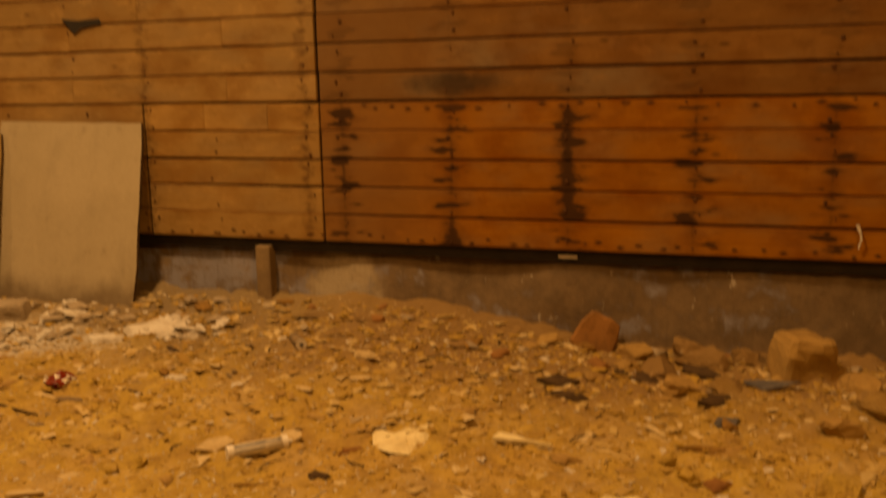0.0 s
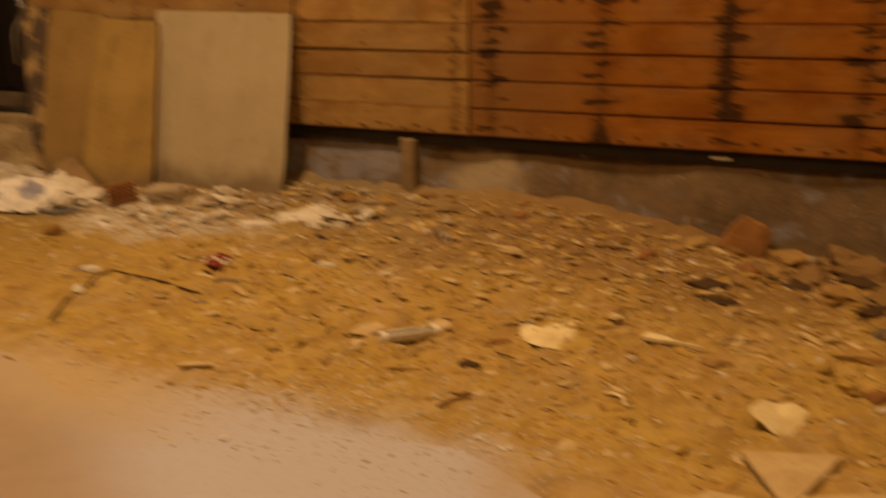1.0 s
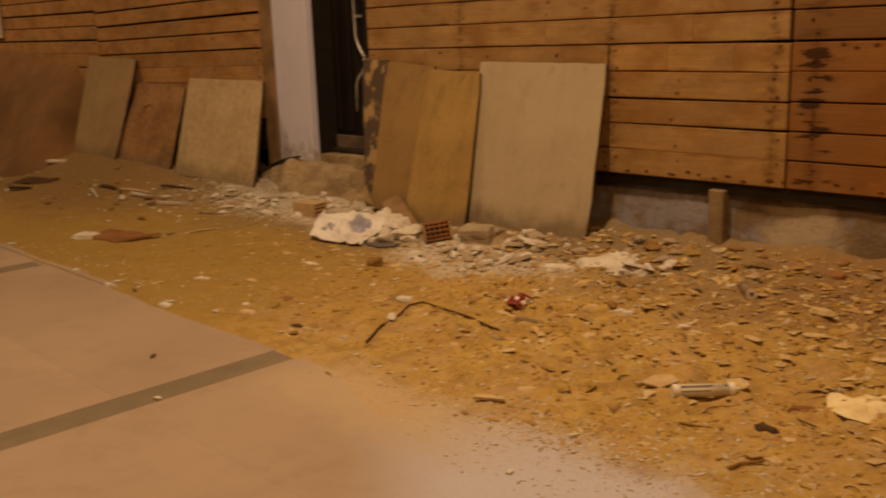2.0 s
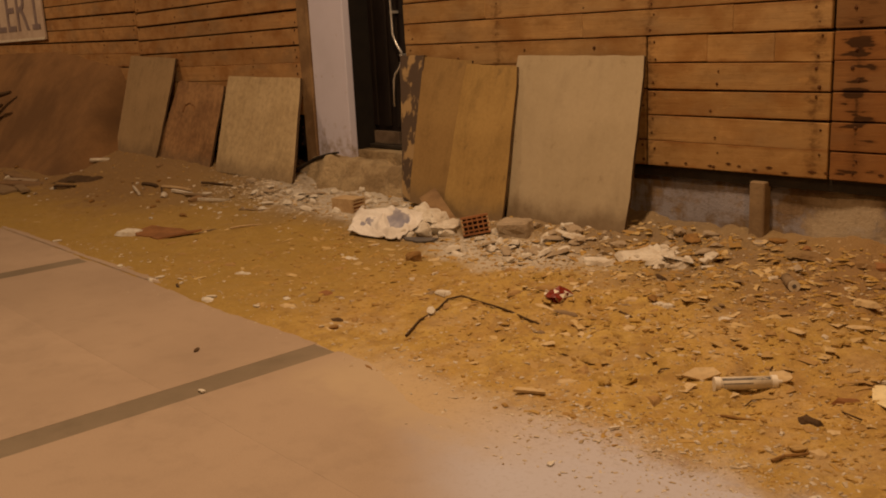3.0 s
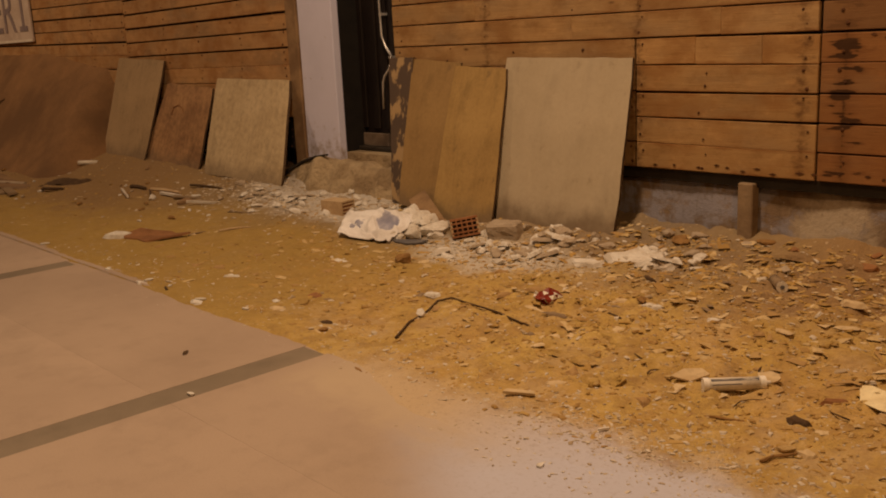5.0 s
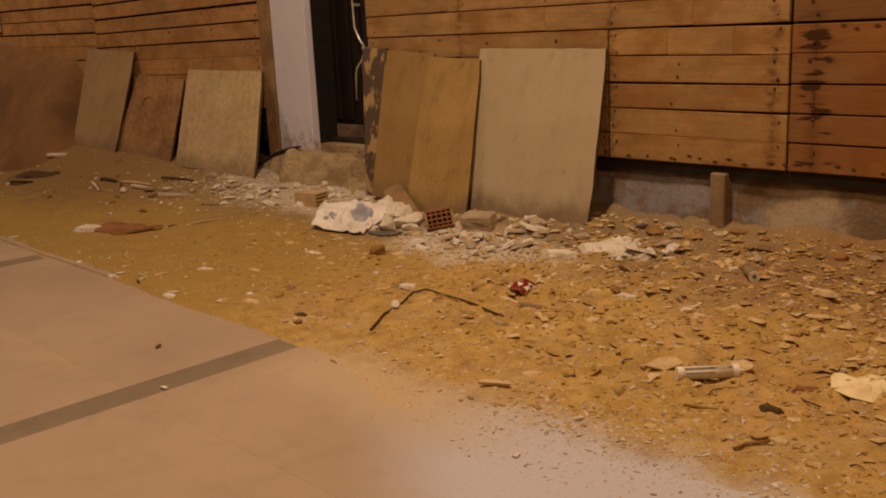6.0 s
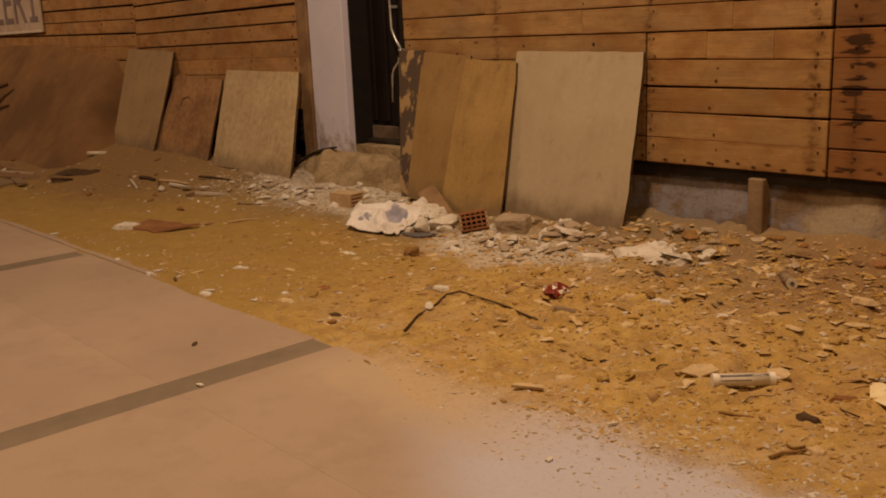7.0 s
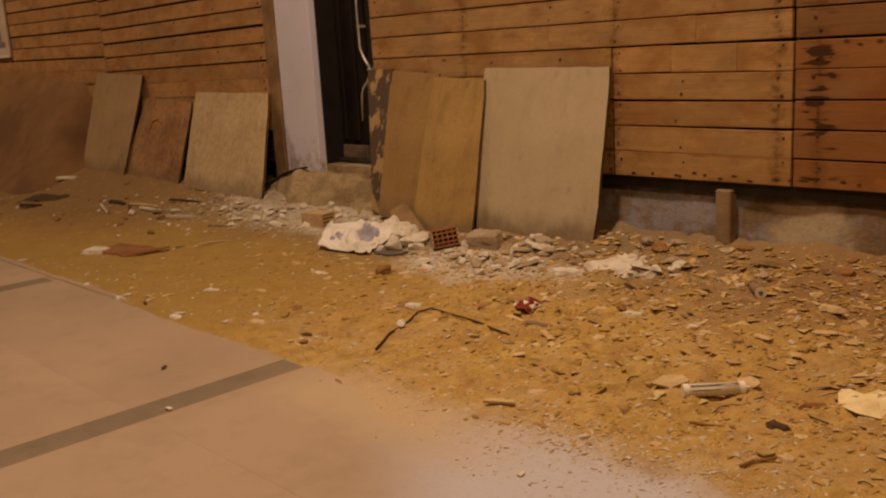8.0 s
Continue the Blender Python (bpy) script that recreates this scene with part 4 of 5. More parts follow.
for k, (x, y, r) in enumerate(((-1.30, -0.38, 0.07), (-1.18, -0.44, 0.05), (-1.08, -0.36, 0.06), (-1.42, -0.42, 0.05), (-0.95, -0.40, 0.05), (-1.00, -0.50, 0.04), (-1.60, -0.36, 0.045))):
    stone("mortar_lump", "dusty grey mortar lump at the sheet's foot", x, y, (r, r * 0.75, r * 0.6), M_GREYSTONE, 840 + k, "rubble", "mortar lumps", 0.5, turn=k * 50, detail=3, lift=-0.15 * r)
stone("plaster_lump", "white broken plaster lump beside the sack", -2.33, -0.62, (0.10, 0.07, 0.06), M_CHALK, 21, "rubble", "broken plaster")
stone("plaster_lump", "white broken plaster lump under the brown sheet", -2.42, -0.48, (0.09, 0.07, 0.06), M_CHALK, 22, "rubble", "broken plaster")
tile_plate = part("wood_offcut", shard([(-0.2, -0.07), (0.22, -0.05), (0.21, 0.05), (-0.19, 0.06)], 0.02, 3), M_POST)
tile_plate.matrix_world = pose(-2.42, -0.40, 0.20, 35, 22, -20)
tagged(tile_plate, "dusty timber offcut leaning at the foot of the sheets", "timber")

rng = random.Random(77)
# broken plaster in two patches: before the doorway, and before the big sheet
for cx, cy, sx, sy, count in ((-3.55, -0.36, 0.55, 0.16, 36), (-1.55, -0.66, 0.36, 0.13, 26), (-0.72, -0.42, 0.22, 0.07, 10), (-4.2, -0.6, 0.4, 0.2, 14), (-1.45, -0.40, 0.40, 0.06, 12)):
    for k in range(count):
        x, y = rng.gauss(cx, sx * 0.6), min(rng.gauss(cy, sy * 0.7), -0.12)
        r = 0.012 + 0.026 * rng.random() ** 1.8
        mat, name, lab = rng.choice(((M_CHALK, "plaster_lump", "broken white plaster lump in the dust"), (M_CHALK, "plaster_lump", "broken white plaster lump in the dust"), (M_GREYSTONE, "mortar_lump", "grey mortar lump in the dust")))
        stone(name, lab, x, y, (r * rng.uniform(1, 1.6), r, r * rng.uniform(0.5, 0.8)), mat, rng.randint(0, 9999), "rubble", "broken plaster", 0.6, turn=rng.uniform(0, 360))
big_chalk = part("plaster_slab", shard([(-0.21, -0.02), (-0.15, -0.075), (-0.02, -0.05), (0.06, -0.09), (0.17, -0.06), (0.21, 0.02), (0.12, 0.03), (0.09, 0.10), (0.03, 0.05), (-0.06, 0.085), (-0.12, 0.03)], 0.024, 2, 0.2, 0.12), M_CHALK)
big_chalk.matrix_world = pose(-0.67, -0.50, on_earth(-0.67, -0.50) + 0.03, 20, 4, 14)
tagged(big_chalk, "jagged pale plaster slab lying flat", "rubble", "broken plaster")
flat2 = part("plaster_slab", shard(ragged(0.10, 0.045, 6, 12, 0.35), 0.022, 2, 0.2, 0.25), M_CHALK)
flat2.matrix_world = pose(-0.92, -0.63, on_earth(-0.92, -0.63) + 0.008, 5, 0, 10)
tagged(flat2, "small pale plaster slab lying flat", "rubble", "broken plaster")

for k in range(52):
    cx, cy, sx, sy = ((-3.5, -0.42, 0.34, 0.13), (-1.5, -0.66, 0.26, 0.09), (-4.3, -0.50, 0.5, 0.12), (-1.3, -0.42, 0.25, 0.05))[k % 4]
    x, y = rng.gauss(cx, sx), min(rng.gauss(cy, sy), -0.16)
    r = 0.025 + 0.04 * rng.random() ** 1.5
    ob = part("plaster_flake", shard(ragged(r * 1.3, r * 0.75, 400 + k, 9, 0.4), rng.uniform(0.006, 0.016), k, 1.2, 0.3), M_CHALK if k % 3 else M_GREYSTONE)
    ob.matrix_world = pose(x, y, earth(x, y) + 0.012, rng.uniform(-12, 12), rng.uniform(-12, 12), rng.uniform(0, 360))
    tagged(ob, "flat white plaster flake in the dust" if k % 3 else "flat grey mortar flake in the dust", "rubble", "plaster flakes")

for k in range(34):
    x, y = rng.uniform(-1.0, 0.2), -0.06 - 0.45 * rng.random()
    r = 0.012 + 0.03 * rng.random() ** 2
    mat, lab = ((M_GREYSTONE, "dusty grey mortar bit below the plinth"), (M_CHALK, "white plaster bit below the plinth"), (M_STONE, "brown stone bit below the plinth"))[k % 3]
    stone("rubble_piece", lab, x, y, (r * 1.5, r, r * 0.6), mat, 1000 + k, "rubble", "rubble along the plinth", 0.5, turn=rng.uniform(0, 360), detail=1 if r < 0.025 else 2)

for k in range(9):
    x, y = rng.gauss(-0.66, 0.13), rng.gauss(-0.47, 0.05)
    r = rng.uniform(0.03, 0.065)
    ob = part("plaster_flake", shard(ragged(r * 1.3, r * 0.8, 1100 + k, 10, 0.4), rng.uniform(0.008, 0.018), k, 1.2, 0.3), M_CHALK)
    ob.matrix_world = pose(x, y, earth(x, y) + 0.022, rng.uniform(-18, 18), rng.uniform(-18, 18), rng.uniform(0, 360))
    tagged(ob, "broken white plaster flake heaped on a slab", "rubble", "plaster flakes")

# dark rubble at the foot of the plinth, further along
bm = box(-0.15, 0.15, -0.11, 0.11, -0.04, 0.20, 0.045, 2)
bmesh.ops.subdivide_edges(bm, edges=bm.edges[:], cuts=2, use_grid_fill=True)
for v in bm.verts:
    v.co += 0.03 * noise.noise_vector(v.co * 7 + Vector((3, 1, 4))) + 0.012 * noise.noise_vector(v.co * 19)
    v.co.x *= 1 - 0.9 * max(v.co.z - 0.06, 0)
big_stone = part("rubble_stone", bm, M_STONE)
big_stone.matrix_world = pose(2.33, -0.22, on_earth(2.33, -0.22), 4, 7, 24) @ Matrix.Diagonal((0.82, 0.82, 0.84, 1))
tagged(big_stone, "big pale blocky rubble stone against the plinth", "stone")
bm = box(-0.10, 0.10, -0.045, 0.045, -0.03, 0.17, 0.012)
bmesh.ops.subdivide_edges(bm, edges=bm.edges[:], cuts=2, use_grid_fill=True)
for v in bm.verts:
    v.co += 0.014 * noise.noise_vector(v.co * 14)
    v.co.x *= 1 - 2.6 * max(v.co.z - 0.07, 0)
frag = part("brick_fragment", bm, M_OLDBRICK)
frag.matrix_world = pose(1.40, -0.09, on_earth(1.40, -0.09), -14, 30, 10)
tagged(frag, "broken red brick standing against the plinth", "brick")
for x, y, r, seed in ((1.75, -0.30, 0.11, 41), (1.86, -0.10, 0.10, 47), (1.60, -0.34, 0.05, 48), (2.12, -0.12, 0.08, 49), (1.22, -0.12, 0.06, 50), (1.05, -0.10, 0.05, 51), (2.55, -0.34, 0.10, 52), (2.62, -0.62, 0.09, 53), (2.45, -0.85, 0.07, 54), (2.40, -1.30, 0.08, 55), (1.62, -0.14, 0.09, 42), (1.93, -0.18, 0.11, 43), (1.85, -0.50, 0.07, 44), (2.05, -0.42, 0.08, 45), (1.50, -0.50, 0.06, 46)):
    stone("rubble_stone", "rough brown rubble stone near the plinth", x, y, (r * 1.3, r, r * 0.75), M_DIRT if seed % 2 else M_STONE, seed, "stone", "rubble stones", 0.5, turn=seed * 37, lift=-0.34 * r, detail=3)
for k in range(40):
    x, y = rng.uniform(-1.0, 2.7), -0.05 - 0.42 * rng.random() ** 1.4
    r = 0.018 + 0.045 * rng.random() ** 2
    mat, lab = ((M_STONE, "brown rubble piece at the foot of the plinth"), (M_GREYSTONE, "grey mortar piece at the foot of the plinth"), (M_OLDBRICK, "red brick splinter at the foot of the plinth"), (M_CLOD, "dark clod at the foot of the plinth"))[k % 4]
    stone("rubble_piece", lab, x, y, (r * 1.5, r, r * 0.6), mat, 500 + k, "rubble", "rubble along the plinth", 0.6, turn=rng.uniform(0, 360), lift=-0.2 * r)
for k, (x, y, l, turn) in enumerate(((1.70, -0.42, 0.22, 8), (1.92, -0.30, 0.2, -25), (1.36, -0.62, 0.14, 20), (2.0, -0.62, 0.16, 40))):
    bark = part("dark_bark", shard(ragged(l / 2, 0.035, 60 + k, 9, 0.4), 0.015, k, 0.6), M_TWIG)
    bark.matrix_world = pose(x, y, on_earth(x, y) + 0.01, 12, 6, turn)
    tagged(bark, "dark curled strip of bark on the earth", "bark", "bark strips")
foil = part("plastic_scrap", shard(ragged(0.10, 0.04, 70, 10, 0.4), 0.006, 4, 0.8), M_LABEL)
foil.matrix_world = pose(2.2, -0.42, on_earth(2.2, -0.42) + 0.012, 6, 0, 15)
tagged(foil, "bluish grey plastic scrap before a stone", "litter")

# ---- litter on the open earth ----
def cartridge(x, y, turn):
    t = thing("sealant_cartridge", pose(x, y, earth(x, y) + 0.022, 0, 0, turn), "white sealant cartridge with a dark printed label, lying on earth", "cartridge")
    part("tube", cylinder(0.0235, 0.215, 24), M_WHITE, t, "", True)
    bm = bmesh.new()
    seg = 10
    for x0, x1, a0, a1 in ((0.022, 0.192, 92, 120), (0.024, 0.130, 58, 66)):
        ring = []
        for i in range(seg + 1):
            a = radians(-90 - 45 + a0 + (a1 - a0) * i / seg + 90)
            ring.append([bm.verts.new((xx, -0.0238 * math.cos(a), 0.0238 * math.sin(a))) for xx in (x0, x1)])
        for a, b in zip(ring, ring[1:]):
            bm.faces.new((a[0], a[1], b[1], b[0]))
    part("label", bm, M_LABEL, t, "dark printed label")
    for x0, x1, a0, a1 in ((0.13, 0.185, 95, 99), (0.14, 0.18, 103, 107), (0.135, 0.175, 111, 115), (0.03, 0.11, 108, 110)):
        strip = bmesh.new()
        ring = [[strip.verts.new((xx, -0.0241 * math.cos(a), 0.0241 * math.sin(a))) for xx in (x0, x1)] for a in (radians(a0 - 45 + (a1 - a0) * i / 3) for i in range(4))]
        for a, b in zip(ring, ring[1:]):
            strip.faces.new((a[0], a[1], b[1], b[0]))
        part("print_bar", strip, M_WHITE, t, "pale bar of unreadable print")
    for at in (-0.004, 0.197):
        cap = part("end_cap", cylinder(0.0258, 0.020, 24), M_CAP, t, "clean white end cap")
        cap.location = (at, 0, 0)
    nz = part("nozzle", cylinder(0.010, 0.02, 14, 0.007), M_WHITE, t)
    nz.location = (0.216, 0, 0)
    return t


cartridge(0.388, -1.63, 45.5)

bm = bmesh.new()
bmesh.ops.create_icosphere(bm, subdivisions=2, radius=0.06)
for v in bm.verts:
    v.co *= rng.uniform(0.55, 1.25)
    v.co.z = v.co.z * 0.7 + 0.028
can = part("crushed_wrapper", bm, M_RED)
can.data.materials.append(M_WHITE)
for f in can.data.polygons:
    f.material_index = 1 if rng.random() < 0.15 else 0
can.matrix_world = pose(-0.73, -1.17, on_earth(-0.73, -1.17), 0, 0, 20)
tagged(can, "crumpled dark red and white foil wrapper", "litter")
wp = part("paper_scrap", lump(0.022, 0.02, 0.025, 92, 0.8, 2), M_WHITE)
wp.matrix_world = pose(-0.79, -1.19, on_earth(-0.79, -1.19) + 0.012)
tagged(wp, "crumpled white paper scrap beside red foil", "litter")

pipe = thing("pipe_offcut", pose(0.14, -0.58, on_earth(0.14, -0.58) + 0.027, 0, -2, -50), "short white plastic pipe offcut, open end", "pipe")
bm = bmesh.new()
rings = [[bm.verts.new((xx, r * math.cos(a), r * math.sin(a))) for a in (2 * math.pi * i / 18 for i in range(18))] for xx, r in ((0.0, 0.025), (-0.16, 0.025), (-0.16, 0.012), (-0.01, 0.012))]
for k in range(4):
    a, b = rings[k], rings[(k + 1) % 4]
    for i in range(18):
        bm.faces.new((a[i], a[(i + 1) % 18], b[(i + 1) % 18], b[i]))
pipe.rotation_euler.z = radians(-50)
part("wall", bm, M_STUB, pipe, "pipe wall dulled by earth", True)
rim = cylinder(0.0262, 0.004, 18)
part("end_face", rim, M_WHITE, pipe, "clean white cut end")
# flat dark disc on the cut end gives the bore its shade
hole = part("bore", cylinder(0.010, 0.003, 14), M_LABEL, pipe, "dark disc painted as the shaded bore")
hole.location.x = 0.0025

stick_pts = [(-0.97, -1.93), (-1.03, -1.84), (-1.083, -1.75), (-1.123, -1.64), (-1.161, -1.556), (-1.212, -1.453), (-1.165, -1.40), (-1.04, -1.389), (-0.93, -1.398), (-0.83, -1.409), (-0.72, -1.433), (-0.605, -1.46)]
stick = part("bent_rod", bent_bar([(x, y, earth(x, y) + 0.009) for x, y in stick_pts], 0.0058, 8, 0.8), M_TWIG, None, "", True)
tagged(stick, "dark bent rod lying on the earth", "rod")

def crumpled(outline, height, seed):
    """A torn sheet of paper, creased in rings of uneven facets, with a hair of thickness."""
    rng = random.Random(seed)
    bm = bmesh.new()
    n = len(outline)
    sheets = []
    rings = []
    for f in (1.0, 0.72, 0.4):
        rings.append([(x * f + rng.uniform(-0.006, 0.006), y * f + rng.uniform(-0.006, 0.006), rng.uniform(0.0, height) * (0.7 if f == 1.0 else 1.0)) for x, y in outline])
    for low in (0.0, 0.002):
        vs = [[bm.verts.new((x, y, z - low)) for x, y, z in ring] for ring in rings]
        mid = bm.verts.new((0, 0, height * 0.6 - low))
        for a, b in zip(vs, vs[1:]):
            for i in range(n):
                k = (i + 1) % n
                bm.faces.new((a[i], a[k], b[k]))
                bm.faces.new((a[i], b[k], b[i]))
        for i in range(n):
            bm.faces.new((vs[-1][i], vs[-1][(i + 1) % n], mid))
        sheets.append(vs[0])
    for i in range(n):
        k = (i + 1) % n
        bm.faces.new((sheets[0][i], sheets[0][k], sheets[1][k], sheets[1][i]))
    bmesh.ops.recalc_face_normals(bm, faces=bm.faces)
    return bm


def flat_piece(name, label, category, x, y, turn, outline, thick, mat, seed, lift=0.006, tilt=3, curl=0.0, group="", soft=0.0):
    ob = part(name, shard(outline, thick, seed, curl, soft), mat)
    ob.matrix_world = pose(x, y, earth(x, y) + lift, tilt, tilt * 0.6, turn)
    return tagged(ob, label, category, group)


flat_piece("cardboard_piece", "flattened brown cardboard piece on the sand", "cardboard", -4.11, -1.54, 10, [(-0.21, -0.10), (-0.12, -0.15), (-0.02, -0.11), (0.10, -0.14), (0.17, -0.03), (0.24, 0.06), (0.27, 0.13), (0.14, 0.10), (0.05, 0.13), (-0.10, 0.09), (-0.22, 0.06)], 0.012, M_CARD, 3, 0.004, 2, 0.25)
flat_piece("plaster_slab", "pale flat plaster piece beside the cardboard", "rubble", -4.32, -1.70, 40, [(-0.11, -0.03), (0.05, -0.07), (0.11, 0.02), (0.03, 0.08), (-0.05, 0.06)], 0.03, M_CHALK, 95, 0.004, 6, 0.2, soft=0.25)
flat_piece("broken_tile", "triangular pale broken tile lying on earth", "tile", 1.85, -1.96, 0, [(-0.14, 0.03), (0.12, 0.12), (0.03, -0.15), (-0.01, -0.16)], 0.012, M_TILE, 5, 0.012, 4)
flat_piece("broken_tile", "pale broken tile slab lying flat", "tile", 2.02, -2.11, 0, [(-0.13, 0.01), (0.11, 0.15), (0.20, 0.03), (0.15, -0.14), (-0.11, -0.17)], 0.014, M_TILE, 6, 0.008, 2)
flat_piece("crumpled_paper", "torn pale crumpled packaging on earth", "litter", 1.78, -1.68, 60, ragged(0.11, 0.07, 12, 12, 0.3), 0.012, M_CREAM, 7, 0.018, 12, 1.6, soft=0.1)
# torn wrapping, creased and standing up at one corner
torn = part("torn_wrapping", crumpled([(-0.141, 0.02), (-0.092, -0.092), (-0.014, -0.13), (0.062, -0.125), (0.074, -0.078), (0.084, -0.009), (0.081, 0.05), (0.073, 0.12), (0.028, 0.138), (0.033, 0.085), (-0.023, 0.062), (-0.064, 0.008), (-0.096, -0.032)], 0.026, 8), M_CREAM)
torn.matrix_world = pose(0.935, -1.30, earth(0.935, -1.30) + 0.008, 4, 2, 0)
tagged(torn, "torn and creased pale wrapping paper lying on earth", "litter")
flat_piece("wood_strip", "thin pale wood strip on the earth", "timber", 1.36, -1.23, -6, [(-0.11, -0.022), (-0.03, -0.020), (0.02, -0.006), (0.11, -0.003), (0.11, 0.004), (0.01, 0.012), (-0.04, 0.024), (-0.10, 0.026)], 0.014, M_CREAM, 9, 0.012)
flat_piece("paper_scrap", "curled pale scrap beside the cartridge", "litter", 0.272, -1.54, 40, [(-0.075, -0.028), (0.0, -0.035), (0.075, 0.0), (0.05, 0.04), (-0.02, 0.03)], 0.006, M_TILE, 10, 0.014, 9, 1.5)
flat_piece("paper_scrap", "curled pale scrap beside the cartridge", "litter", 0.515, -1.385, -15, ragged(0.05, 0.034, 18, 9, 0.4), 0.006, M_TILE, 11, 0.014, 8, 1.0)
flat_piece("plaster_chip", "pale flat plaster chip on the earth", "rubble", 0.477, -0.629, 5, ragged(0.06, 0.032, 19, 11, 0.4), 0.014, M_TILE, 12, 0.004, 3, soft=0.3)
flat_piece("foam_scrap", "small pale round scrap by the bent rod", "litter", -1.12, -1.645, 0, ragged(0.022, 0.02, 20, 10, 0.2), 0.014, M_CHALK, 13, 0.02, 40)

flat_piece("plaster_chip", "pale flat plaster chip on the sand", "rubble", -1.32, -1.38, 15, ragged(0.055, 0.03, 51, 10, 0.4), 0.010, M_CHALK, 14, 0.002, 4, soft=0.3)
peel_pts = [(1.256, -1.702), (1.285, -1.700), (1.315, -1.722), (1.340, -1.765), (1.355, -1.752)]
peel = part("plastic_strip", bent_bar([(x, y, earth(x, y) + 0.010) for x, y in peel_pts], 0.0065, 8, 0.8), M_CREAM, None, "", True)
tagged(peel, "curved pale plastic strip lying on earth", "litter")
flat_piece("wood_strip", "pale split wood strip at the pavement's edge", "timber", -0.118, -2.057, 34, [(-0.06, -0.012), (0.06, -0.010), (0.055, 0.008), (-0.05, 0.014)], 0.01, M_TILE, 15, 0.006)
flat_piece("cigarette_end", "white cigarette end on the dusty pavement", "litter", 0.304, -2.105, 64, [(-0.02, -0.004), (0.02, -0.004), (0.02, 0.004), (-0.02, 0.004)], 0.007, M_WHITE, 16, 0.006)
flat_piece("mortar_slab", "flat brown mortar slab before the plinth", "rubble", 0.0, -0.20, 8, ragged(0.10, 0.05, 52, 11, 0.3), 0.018, M_DIRT, 17, 0.004, 7, soft=0.3)
flat_piece("mortar_slab", "flat brown mortar slab before the plinth", "rubble", 0.30, -0.22, -20, ragged(0.08, 0.045, 53, 11, 0.4), 0.018, M_DIRT, 18, 0.004, 8, soft=0.3)
flat_piece("mortar_slab", "broken brown mortar slab on the earth", "rubble", 0.85, -1.00, 30, ragged(0.06, 0.035, 54, 11, 0.4), 0.012, M_DIRT, 19, 0.002, 4, soft=0.3)
